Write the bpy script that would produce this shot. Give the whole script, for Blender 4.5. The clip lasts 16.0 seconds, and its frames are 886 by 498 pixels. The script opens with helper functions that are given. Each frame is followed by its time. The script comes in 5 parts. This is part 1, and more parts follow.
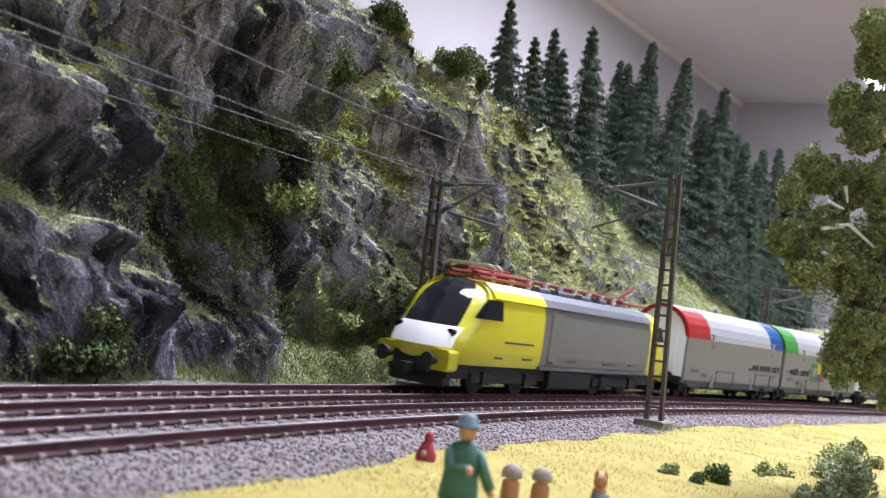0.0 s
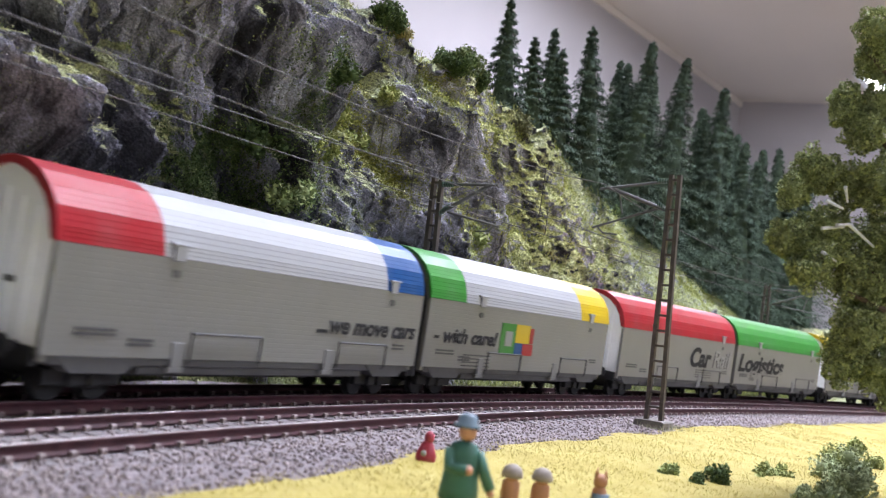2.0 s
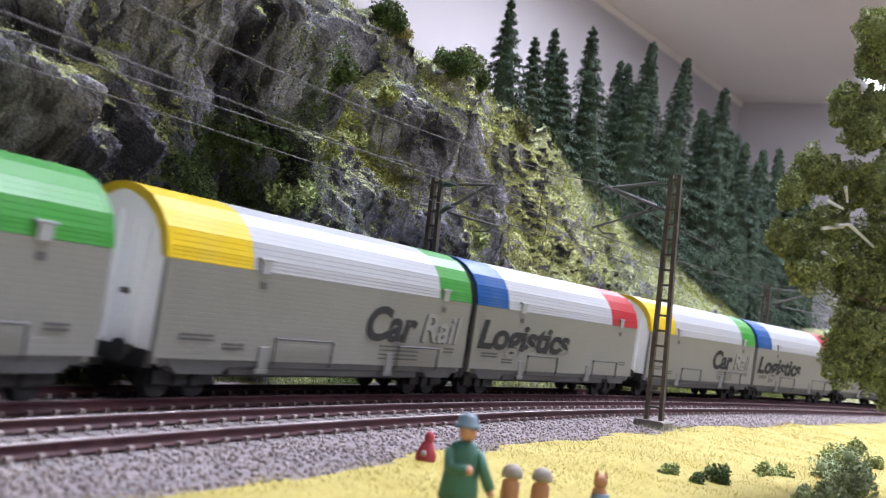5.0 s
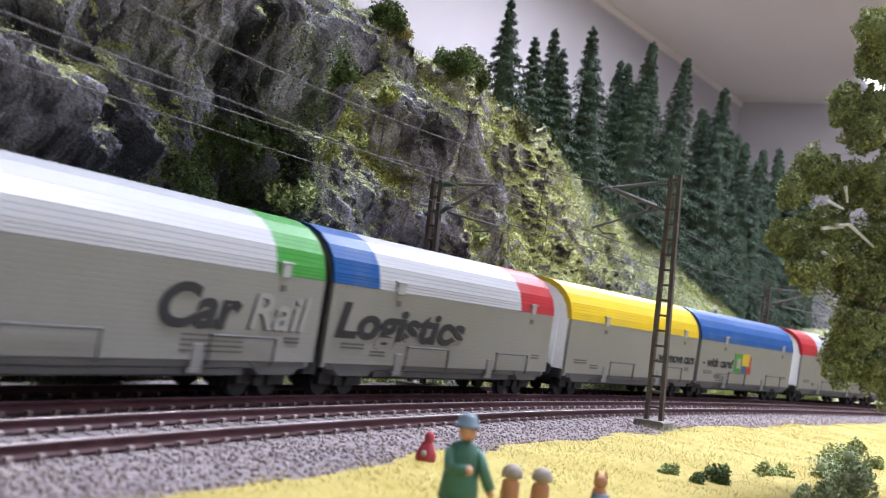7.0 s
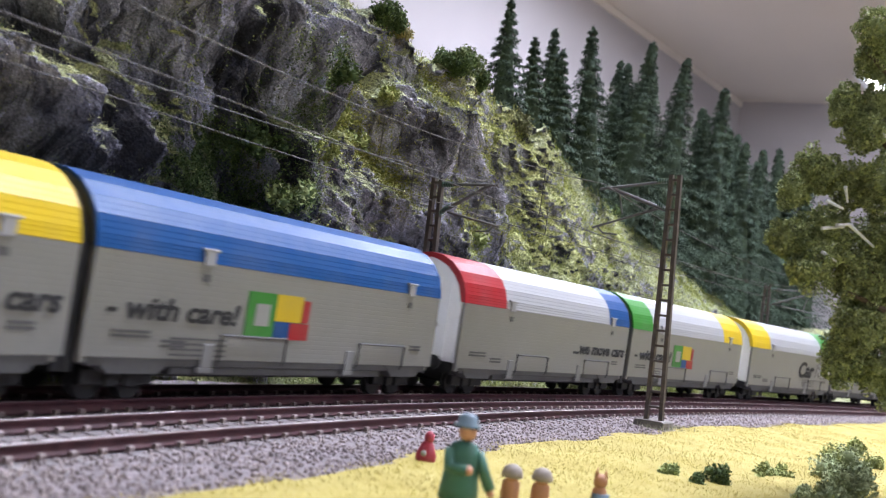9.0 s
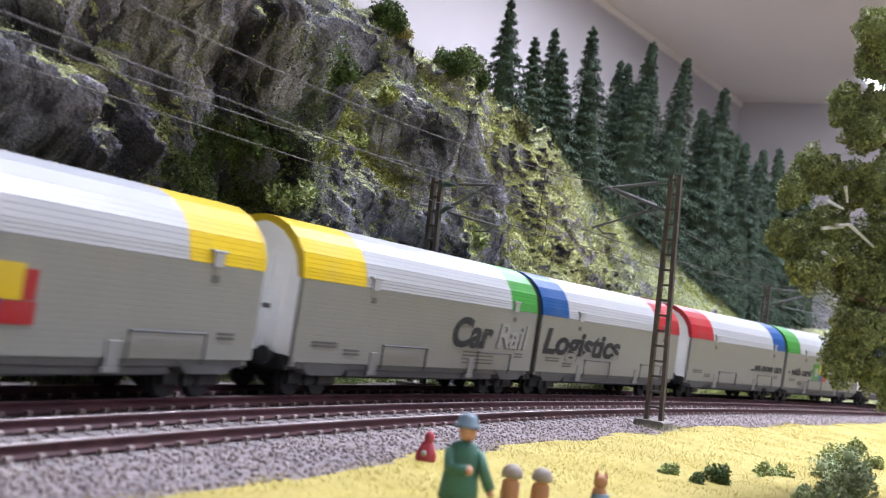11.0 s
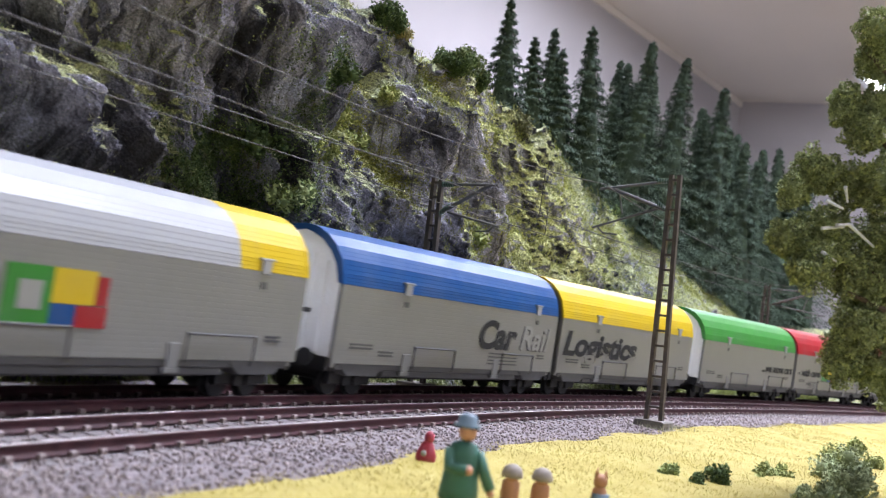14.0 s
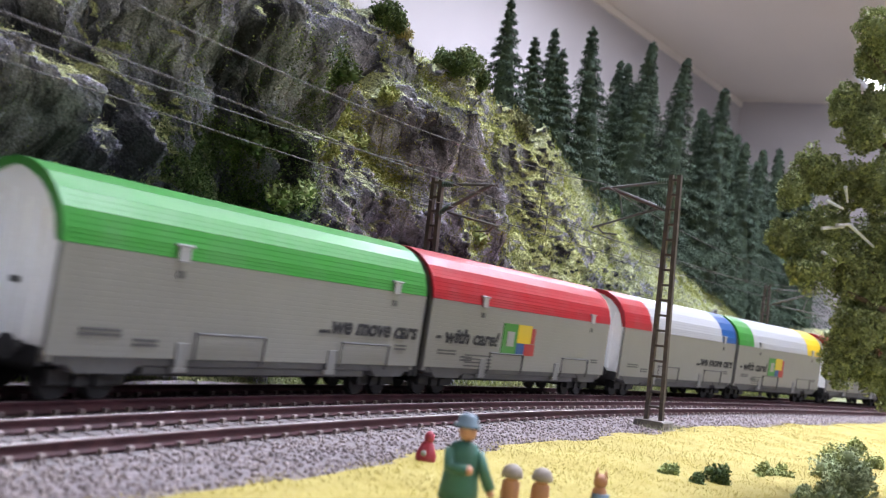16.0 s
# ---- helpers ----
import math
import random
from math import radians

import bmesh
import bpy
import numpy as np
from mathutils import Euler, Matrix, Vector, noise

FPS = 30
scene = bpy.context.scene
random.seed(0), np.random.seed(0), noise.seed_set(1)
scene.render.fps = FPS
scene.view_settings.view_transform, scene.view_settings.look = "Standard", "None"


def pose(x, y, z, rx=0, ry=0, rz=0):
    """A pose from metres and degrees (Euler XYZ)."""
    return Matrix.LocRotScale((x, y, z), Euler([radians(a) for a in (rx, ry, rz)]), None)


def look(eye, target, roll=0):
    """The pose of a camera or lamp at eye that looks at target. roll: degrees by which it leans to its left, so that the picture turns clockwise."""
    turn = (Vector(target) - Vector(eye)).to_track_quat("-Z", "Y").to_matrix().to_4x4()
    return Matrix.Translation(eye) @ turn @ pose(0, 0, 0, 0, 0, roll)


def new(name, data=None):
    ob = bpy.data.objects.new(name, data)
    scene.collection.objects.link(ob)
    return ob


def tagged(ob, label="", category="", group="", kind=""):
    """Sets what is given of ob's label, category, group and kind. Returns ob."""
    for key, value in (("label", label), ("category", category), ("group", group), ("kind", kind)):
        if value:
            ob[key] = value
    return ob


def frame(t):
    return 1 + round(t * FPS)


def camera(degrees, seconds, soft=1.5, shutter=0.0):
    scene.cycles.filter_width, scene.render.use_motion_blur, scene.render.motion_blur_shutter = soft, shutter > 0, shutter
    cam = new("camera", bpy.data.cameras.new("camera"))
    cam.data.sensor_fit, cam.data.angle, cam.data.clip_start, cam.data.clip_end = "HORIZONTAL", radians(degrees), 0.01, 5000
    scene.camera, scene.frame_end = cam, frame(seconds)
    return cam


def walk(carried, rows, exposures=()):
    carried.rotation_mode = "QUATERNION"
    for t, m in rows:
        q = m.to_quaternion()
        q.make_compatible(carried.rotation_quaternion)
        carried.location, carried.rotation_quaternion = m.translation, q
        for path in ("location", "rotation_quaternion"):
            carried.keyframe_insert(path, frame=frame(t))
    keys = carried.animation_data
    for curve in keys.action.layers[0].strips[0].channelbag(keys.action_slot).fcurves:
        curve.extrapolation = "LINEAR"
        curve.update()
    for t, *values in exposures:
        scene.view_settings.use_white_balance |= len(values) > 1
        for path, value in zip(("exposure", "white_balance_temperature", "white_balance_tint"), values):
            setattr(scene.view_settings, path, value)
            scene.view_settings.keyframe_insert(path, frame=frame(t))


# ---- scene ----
# ---------------------------------------------------------------- camera
# A model railway in 1:87; the maker's measures below are in millimetres, from the lens.
EYE = Vector((0, 0, 1.1))
MM = 0.001
cam = camera(46.17, 16.0, soft=1.25, shutter=0.32)
VIEW = look(EYE, EYE + Vector((0, math.cos(0.02655), math.sin(0.02655))), roll=8.18)
walk(cam, [(0.0, VIEW), (16.0, VIEW)], exposures=[(0.0, 0.0), (16.0, 0.0)])
cam.data.dof.use_dof = True
cam.data.dof.focus_distance = 0.39
cam.data.dof.aperture_fstop = 33.0

# ---------------------------------------------------------------- light
world = bpy.data.worlds.new("room_air")
world.use_nodes = True
scene.world = world
world.node_tree.nodes["Background"].inputs[0].default_value = (0.8, 0.85, 1.0, 1)
world.node_tree.nodes["Background"].inputs[1].default_value = 0.012


def ceiling_lamp(x, y, sx, sy, turn, watts, colour=(0.755, 0.80, 1.0)):
    lamp = bpy.data.lights.new("ceiling_lamp_light", "AREA")
    lamp.shape, lamp.size, lamp.size_y, lamp.energy, lamp.color = "RECTANGLE", sx, sy, watts, colour
    ob = new("ceiling_lamp_light", lamp)
    ob.matrix_world = pose(x, y, 2.33, 0, 0, turn)
    return ob


# the last row is an unseen fill lamp, added to brighten the rock face
LAMPS = [(0.42, 0.80, 1.2, 0.25, 57, 61), (2.47, 4.79, 1.2, 0.2, -33, 6), (0.95, 3.15, 1.2, 0.25, 57, 66),
         (-1.7, -2.3, 1.2, 0.25, 57, 24), (1.9, -0.6, 1.2, 0.25, 57, 36)]
for row in LAMPS:
    ceiling_lamp(*row)

# ---------------------------------------------------------------- materials


def material(name, rough=0.6, metal=0.0):
    m = bpy.data.materials.new(name)
    m.use_nodes = True
    b = m.node_tree.nodes["Principled BSDF"]
    b.inputs["Roughness"].default_value, b.inputs["Metallic"].default_value = rough, metal
    return m, m.node_tree, b


def node(tree, kind, **values):
    n = tree.nodes.new(kind)
    for key, value in values.items():
        n.inputs[key.replace("_", " ")].default_value = value
    return n


def noise_mix(tree, scale, a, b, detail=6.0, lo=0.35, hi=0.65, coords="Object", seed=0.0):
    """Two colours mixed by a noise of that scale (cells per metre)."""
    co = tree.nodes.new("ShaderNodeTexCoord")
    n = node(tree, "ShaderNodeTexNoise", Scale=scale, Detail=detail, Roughness=0.62)
    shift = tree.nodes.new("ShaderNodeVectorMath")
    shift.inputs[1].default_value = (seed, seed * 0.7, -seed)
    tree.links.new(co.outputs[coords], shift.inputs[0])
    tree.links.new(shift.outputs[0], n.inputs["Vector"])
    r = tree.nodes.new("ShaderNodeValToRGB")
    r.color_ramp.elements[0].position, r.color_ramp.elements[1].position = lo, hi
    r.color_ramp.elements[0].color, r.color_ramp.elements[1].color = (*a, 1), (*b, 1)
    tree.links.new(n.outputs["Fac"], r.inputs["Fac"])
    return r.outputs["Color"], n.outputs["Fac"]


def mixed(tree, fac, a, b, mode="MIX"):
    m = tree.nodes.new("ShaderNodeMix")
    m.data_type, m.blend_type = "RGBA", mode
    for socket, value in ((m.inputs[0], fac), (m.inputs[6], a), (m.inputs[7], b)):
        if isinstance(value, bpy.types.NodeSocket):
            tree.links.new(value, socket)
        elif isinstance(value, (int, float)):
            socket.default_value = value
        else:
            socket.default_value = (*value, 1)
    return m.outputs[2]


def bump(tree, b, height, strength, distance):
    n = node(tree, "ShaderNodeBump", Strength=strength, Distance=distance)
    tree.links.new(height, n.inputs["Height"])
    tree.links.new(n.outputs["Normal"], b.inputs["Normal"])


def grained(name, a, b, scale, rough=0.6, metal=0.0, relief=0.0, fine=None):
    """A surface of two tones with a coarse and a fine grain; scale in cells per metre."""
    m, tree, bs = material(name, rough, metal)
    coarse, _ = noise_mix(tree, scale, a, b)
    fine_scale = fine or scale * 9
    grain, h = noise_mix(tree, fine_scale, (0.72, 0.72, 0.72), (1.0, 1.0, 1.0), seed=3.1)
    col = mixed(tree, 0.8, coarse, grain, "MULTIPLY")
    tree.links.new(col, bs.inputs["Base Color"])
    if relief:
        bump(tree, bs, h, 0.6, relief)
    return m


def leafy(name, a, b, rough=0.8, extra=None):
    """Foliage: each flake its own tone between a and b."""
    m, tree, bs = material(name, rough)
    geo = tree.nodes.new("ShaderNodeNewGeometry")
    col = mixed(tree, geo.outputs["Random Per Island"], a, b)
    patch, _ = noise_mix(tree, 60.0, (0.72, 0.72, 0.72), extra or (1.1, 1.1, 1.0), seed=1.7)
    tree.links.new(mixed(tree, 1.0, col, patch, "MULTIPLY"), bs.inputs["Base Color"])
    bs.inputs["Specular IOR Level"].default_value = 0.15
    return m


def paint(name, c, rough=0.5, dirt=0.12):
    """Satin model paint with a little dust and handling wear."""
    m, tree, bs = material(name, rough)
    dusty = tuple(v * (1 - dirt) + 0.30 * dirt for v in c)
    col, _ = noise_mix(tree, 70.0, c, dusty, lo=0.4, hi=0.75)
    fine, h = noise_mix(tree, 1500.0, (0.93, 0.93, 0.93), (1, 1, 1), seed=5.0)
    tree.links.new(mixed(tree, 1.0, col, fine, "MULTIPLY"), bs.inputs["Base Color"])
    bump(tree, bs, h, 0.15, 0.00008)
    return m


def rock_material():
    """Plaster rock: streaked strata, grit, and flock that clings to ledges; 'strata' holds each place's strata coordinates, 'turf' how grassy the slope is."""
    m, tree, bs = material("rock_and_moss", 0.82)
    at_ = tree.nodes.new("ShaderNodeAttribute")
    at_.attribute_name = "strata"

    def layer(scale, detail, seed, lo, hi, a, b, distort=0.6):
        mp = tree.nodes.new("ShaderNodeMapping")
        mp.inputs["Scale"].default_value = scale
        mp.inputs["Location"].default_value = (seed, seed * 1.3, seed * 0.4)
        tree.links.new(at_.outputs["Vector"], mp.inputs["Vector"])
        n = node(tree, "ShaderNodeTexNoise", Scale=1.0, Detail=detail, Roughness=0.62, Distortion=distort)
        tree.links.new(mp.outputs[0], n.inputs["Vector"])
        r = tree.nodes.new("ShaderNodeValToRGB")
        r.color_ramp.elements[0].position, r.color_ramp.elements[1].position = lo, hi
        r.color_ramp.elements[0].color, r.color_ramp.elements[1].color = (*a, 1), (*b, 1)
        tree.links.new(n.outputs["Fac"], r.inputs["Fac"])
        return r.outputs["Color"], n.outputs["Fac"]

    broad, _ = layer((0.016, 0.055, 0.03), 5.0, 2.0, 0.41, 0.60, (0.050, 0.049, 0.062), (0.56, 0.56, 0.68))
    fibres, h = layer((0.035, 0.36, 0.22), 6.0, 5.0, 0.40, 0.62, (0.22, 0.21, 0.22), (1.55, 1.52, 1.56), 0.9)
    rock = mixed(tree, 1.0, broad, fibres, "MULTIPLY")
    grit, h2 = noise_mix(tree, 1300.0, (0.50, 0.50, 0.50), (1.40, 1.40, 1.40), detail=6, seed=12.0, lo=0.36, hi=0.66)
    rock = mixed(tree, 1.0, rock, grit, "MULTIPLY")
    green, _ = noise_mix(tree, 34.0, (0.16, 0.17, 0.095), (0.46, 0.48, 0.28), seed=4.0, lo=0.38, hi=0.62)
    yellow, _ = noise_mix(tree, 14.0, (0.0, 0.0, 0.0), (1.0, 1.0, 1.0), seed=8.0, lo=0.5, hi=0.62)
    green = mixed(tree, yellow, green, (0.47, 0.48, 0.21))
    flock, _ = noise_mix(tree, 1000.0, (0.28, 0.28, 0.28), (1.6, 1.6, 1.6), seed=6.0)
    green = mixed(tree, 1.0, green, flock, "MULTIPLY")
    geo = tree.nodes.new("ShaderNodeNewGeometry")
    up = tree.nodes.new("ShaderNodeSeparateXYZ")
    tree.links.new(geo.outputs["Normal"], up.inputs[0])
    turf = tree.nodes.new("ShaderNodeAttribute")
    turf.attribute_name = "turf"
    _, patch = noise_mix(tree, 42.0, (0, 0, 0), (1, 1, 1), seed=9.0)
    total = up.outputs["Z"]
    for value, weight in ((patch, 1.7), (turf.outputs["Fac"], 0.75)):
        add = node(tree, "ShaderNodeMath")
        add.operation = "MULTIPLY_ADD"
        tree.links.new(value, add.inputs[0])
        add.inputs[1].default_value = weight
        tree.links.new(total, add.inputs[2])
        total = add.outputs[0]
    shrink = node(tree, "ShaderNodeMath")
    shrink.operation = "MULTIPLY"
    shrink.inputs[1].default_value = 0.5
    tree.links.new(total, shrink.inputs[0])
    ramp = tree.nodes.new("ShaderNodeValToRGB")
    ramp.color_ramp.elements[0].position, ramp.color_ramp.elements[1].position = 0.58, 0.72
    tree.links.new(shrink.outputs[0], ramp.inputs["Fac"])
    tree.links.new(mixed(tree, ramp.outputs["Color"], rock, green), bs.inputs["Base Color"])
    bs.inputs["Specular IOR Level"].default_value = 0.3
    _, fine = noise_mix(tree, 900.0, (0, 0, 0), (1, 1, 1), detail=5, seed=21.0)
    sum_ = node(tree, "ShaderNodeMath")
    sum_.operation = "MULTIPLY_ADD"
    tree.links.new(fine, sum_.inputs[0])
    sum_.inputs[1].default_value = 1.1
    tree.links.new(h, sum_.inputs[2])
    bump(tree, bs, sum_.outputs[0], 1.0, 0.0024)
    return m


ROCK = rock_material()
BALLAST = grained("ballast_bed", (0.16, 0.135, 0.14), (0.29, 0.245, 0.25), 260.0, 0.9, relief=0.0006)
STONE = leafy("ballast_stone", (0.16, 0.13, 0.133), (0.39, 0.33, 0.335), 0.85)
MEADOW = grained("meadow_flock", (0.38, 0.305, 0.065), (0.47, 0.39, 0.12), 60.0, 0.9, relief=0.0006, fine=1200)
STRAW = leafy("straw_grass", (0.45, 0.37, 0.085), (0.56, 0.475, 0.17), 0.8)
GRASS = leafy("green_flock", (0.10, 0.14, 0.05), (0.32, 0.38, 0.14), 0.85)
PALE_GRASS = leafy("pale_grass", (0.26, 0.27, 0.17), (0.62, 0.61, 0.44), 0.85)
SPRUCE = leafy("spruce_needles", (0.014, 0.026, 0.018), (0.115, 0.16, 0.115), 0.8)
FOAM_DARK = leafy("dark_foam_leaves", (0.045, 0.075, 0.03), (0.15, 0.21, 0.08), 0.85)
FOAM_OLIVE = leafy("olive_foam_leaves", (0.20, 0.24, 0.085), (0.52, 0.57, 0.25), 0.85)
FOAM_YELLOW = leafy("yellow_foam_leaves", (0.25, 0.28, 0.08), (0.55, 0.58, 0.24), 0.85)
FOAM_LIGHT = leafy("light_foam_leaves", (0.19, 0.25, 0.10), (0.50, 0.57, 0.26), 0.85)
FOAM_TREE = leafy("tree_foam_leaves", (0.15, 0.19, 0.09), (0.44, 0.49, 0.26), 0.85)
FOAM_MID = leafy("mid_green_foam_leaves", (0.085, 0.115, 0.05), (0.27, 0.32, 0.14), 0.85)
FOAM_PALE = leafy("pale_foam_leaves", (0.22, 0.27, 0.15), (0.46, 0.52, 0.32), 0.85)
BARK = grained("bark", (0.07, 0.05, 0.035), (0.16, 0.12, 0.09), 300.0, 0.9)
PALE_TWIG = grained("pale_twig", (0.55, 0.58, 0.66), (0.72, 0.74, 0.80), 300.0, 0.6)
RAIL = grained("rusty_rail_side", (0.045, 0.013, 0.018), (0.085, 0.026, 0.032), 160.0, 0.55, 0.0)
RAIL_TOP = grained("bare_rail_head", (0.42, 0.38, 0.36), (0.62, 0.58, 0.55), 120.0, 0.32, 0.9)
SLEEPER = grained("weathered_sleeper", (0.16, 0.14, 0.14), (0.30, 0.27, 0.27), 200.0, 0.85, relief=0.0002)
CLIP = grained("rail_clip", (0.22, 0.17, 0.16), (0.40, 0.33, 0.31), 300.0, 0.7)
MAST = grained("brown_grey_mast_steel", (0.06, 0.047, 0.042), (0.105, 0.085, 0.075), 150.0, 0.65)
WIRE = grained("catenary_wire", (0.030, 0.026, 0.024), (0.055, 0.047, 0.043), 100.0, 0.7, 0.0)
ARM = grained("grey_arm_tube", (0.10, 0.098, 0.10), (0.17, 0.165, 0.165), 100.0, 0.5, 0.3)
INSULATOR = grained("green_insulator", (0.03, 0.07, 0.05), (0.06, 0.12, 0.09), 200.0, 0.35)
CONCRETE = grained("concrete_foot", (0.16, 0.145, 0.13), (0.24, 0.22, 0.20), 200.0, 0.9, relief=0.0003)
WALLPAINT = grained("grey_wall_paint", (0.50, 0.47, 0.48), (0.52, 0.49, 0.50), 2.0, 0.9, fine=400)
CEILPAINT = grained("white_ceiling_paint", (0.86, 0.79, 0.70), (0.88, 0.81, 0.72), 2.0, 0.9, fine=400)
FLOORING = grained("grey_floor", (0.36, 0.34, 0.32), (0.42, 0.40, 0.38), 3.0, 0.6)
BOARD = grained("plywood_edge", (0.30, 0.20, 0.11), (0.40, 0.28, 0.16), 20.0, 0.7)
YELLOW = paint("loco_yellow", (0.60, 0.56, 0.02), 0.35)
LOCO_GREY = paint("loco_grey", (0.145, 0.145, 0.145), 0.4)
LOCO_ROOF = paint("loco_roof_grey", (0.095, 0.10, 0.12), 0.55)
WHITE = paint("white_paint", (0.88, 0.89, 0.90), 0.4, 0.03)
BLACK = paint("black_underframe", (0.010, 0.010, 0.011), 0.65, 0.04)
GAITER = paint("black_gaiter", (0.012, 0.012, 0.014), 0.8, 0.05)
SIDE = paint("wagon_side_grey", (0.205, 0.203, 0.19), 0.42)
ROOFWHITE = paint("wagon_roof_silver", (0.34, 0.345, 0.36), 0.36, 0.06)
SILL = paint("wagon_sill_grey", (0.065, 0.065, 0.067), 0.6, 0.15)
SILL2 = paint("wagon_step_grey", (0.20, 0.20, 0.195), 0.6, 0.15)
LETTER = paint("black_letter", (0.010, 0.010, 0.012), 0.75, 0.03)
LETTER_WHITE = paint("white_letter", (0.275, 0.272, 0.262), 0.5, 0.03)
BAND = {"red": paint("wagon_red", (0.31, 0.011, 0.018), 0.40), "green": paint("wagon_green", (0.034, 0.205, 0.030), 0.40),
        "blue": paint("wagon_blue", (0.004, 0.058, 0.205), 0.40), "yellow": paint("wagon_yellow", (0.55, 0.385, 0.010), 0.40),
        "white": ROOFWHITE}
for _m in BAND.values():
    _m.node_tree.nodes["Principled BSDF"].inputs["Specular IOR Level"].default_value = 0.3
PANTO_RED = paint("roof_gear_red", (0.24, 0.015, 0.025), 0.5)
STEEL = grained("roof_steel", (0.45, 0.44, 0.42), (0.6, 0.58, 0.55), 200.0, 0.4, 0.7)
GLASS_DARK, _t, _b = material("dark_window_glass", 0.08)
_b.inputs["Base Color"].default_value = (0.012, 0.014, 0.02, 1)
LAMP_GLASS, _t, _b = material("lamp_tube_glow", 0.5)
_b.inputs["Emission Color"].default_value = (0.86, 0.89, 1.0, 1)
_b.inputs["Emission Strength"].default_value = 34.0

# ---------------------------------------------------------------- mesh helpers (millimetres in, metres out)


def mesh_of(name, verts, faces, mats, index=None, smooth=False):
    """A mesh from arrays; faces all of one count, or a list of tuples."""
    me = bpy.data.meshes.new(name)
    v = np.asarray(verts, dtype=np.float32) * MM
    if isinstance(faces, np.ndarray):
        n, k = faces.shape
        me.vertices.add(len(v))
        me.vertices.foreach_set("co", v.ravel())
        me.loops.add(n * k)
        me.loops.foreach_set("vertex_index", faces.astype(np.int32).ravel())
        me.polygons.add(n)
        me.polygons.foreach_set("loop_start", np.arange(0, n * k, k, dtype=np.int32))
        me.update(calc_edges=True)
        me.validate()
    else:
        me.from_pydata([tuple(map(float, p)) for p in v], [], faces)
    for m in (mats if isinstance(mats, (list, tuple)) else [mats]):
        me.materials.append(m)
    if index is not None:
        me.polygons.foreach_set("material_index", np.asarray(index, dtype=np.int32))
    if smooth:
        me.polygons.foreach_set("use_smooth", np.ones(len(me.polygons), dtype=bool))
    return me


def part(name, me, parent, label="", m=None):
    ob = new(name, me)
    ob.parent = parent
    if m is not None:
        ob.matrix_basis = m
    return tagged(ob, label) if label else ob


def thing(name, m=None, label="", category="", group="", kind=""):
    ob = new(name)
    ob.empty_display_size = 0.01
    if m is not None:
        ob.matrix_basis = m
    return tagged(ob, label, category, group, kind)


def joined(pieces):
    """Several (verts, faces) into one."""
    vs, fs, n = [], [], 0
    for v, f in pieces:
        vs += [tuple(p) for p in v]
        fs += [tuple(i + n for i in q) for q in f]
        n += len(v)
    return vs, fs


def box(x0, x1, y0, y1, z0, z1, c=0.0):
    """A box, its long edges chamfered by c."""
    if not c:
        v = [(x, y, z) for x in (x0, x1) for y in (y0, y1) for z in (z0, z1)]
        return v, [(0, 1, 3, 2), (4, 6, 7, 5), (0, 4, 5, 1), (2, 3, 7, 6), (0, 2, 6, 4), (1, 5, 7, 3)]
    ring = [(y0 + c, z0), (y1 - c, z0), (y1, z0 + c), (y1, z1 - c), (y1 - c, z1), (y0 + c, z1), (y0, z1 - c), (y0, z0 + c)]
    return prism(ring, [x0, x1])


def prism(ring, xs):
    """A closed ring of (y, z) swept along x through the stations xs."""
    k = len(ring)
    v = [(x, y, z) for x in xs for y, z in ring]
    f = [(i * k + j, i * k + (j + 1) % k, (i + 1) * k + (j + 1) % k, (i + 1) * k + j) for i in range(len(xs) - 1) for j in range(k)]
    return v, f + [tuple(range(k))[::-1], tuple((len(xs) - 1) * k + j for j in range(k))]


def tube(points, r, sides=6, taper=None):
    """A round bar along points."""
    pts = [Vector(p) for p in points]
    v, f = [], []
    for i, p in enumerate(pts):
        d = (pts[min(i + 1, len(pts) - 1)] - pts[max(i - 1, 0)]).normalized()
        a = d.orthogonal().normalized() if abs(d.z) > 0.9 else d.cross(Vector((0, 0, 1))).normalized()
        b = d.cross(a)
        rr = r if taper is None else r * (1 + (taper - 1) * i / (len(pts) - 1))
        v += [tuple(p + rr * (a * math.cos(t) + b * math.sin(t))) for t in (2 * math.pi * j / sides for j in range(sides))]
    for i in range(len(pts) - 1):
        f += [(i * sides + j, i * sides + (j + 1) % sides, (i + 1) * sides + (j + 1) % sides, (i + 1) * sides + j) for j in range(sides)]
    n = len(pts)
    return v, f + [tuple(range(sides))[::-1], tuple((n - 1) * sides + j for j in range(sides))]


def disc(cx, cy, cz, r, w, axis="y", sides=20):
    """A short cylinder (wheel, buffer head)."""
    v = []
    for e in (-w / 2, w / 2):
        for j in range(sides):
            t = 2 * math.pi * j / sides
            a, b = r * math.cos(t), r * math.sin(t)
            v.append({"y": (cx + a, cy + e, cz + b), "x": (cx + e, cy + a, cz + b), "z": (cx + a, cy + b, cz + e)}[axis])
    f = [(j, (j + 1) % sides, sides + (j + 1) % sides, sides + j) for j in range(sides)]
    return v, f + [tuple(range(sides))[::-1], tuple(range(sides, 2 * sides))]


rng = np.random.default_rng(7)


def lattice(p):
    """Random values at whole-number places, by hashing."""
    h = (p[..., 0] * 374761393 + p[..., 1] * 668265263 + p[..., 2] * 1274126177) & 0x7FFFFFFF
    h = ((h ^ (h >> 13)) * 1103515245) & 0x7FFFFFFF
    return ((h ^ (h >> 16)) & 0xFFFF) / 65535.0


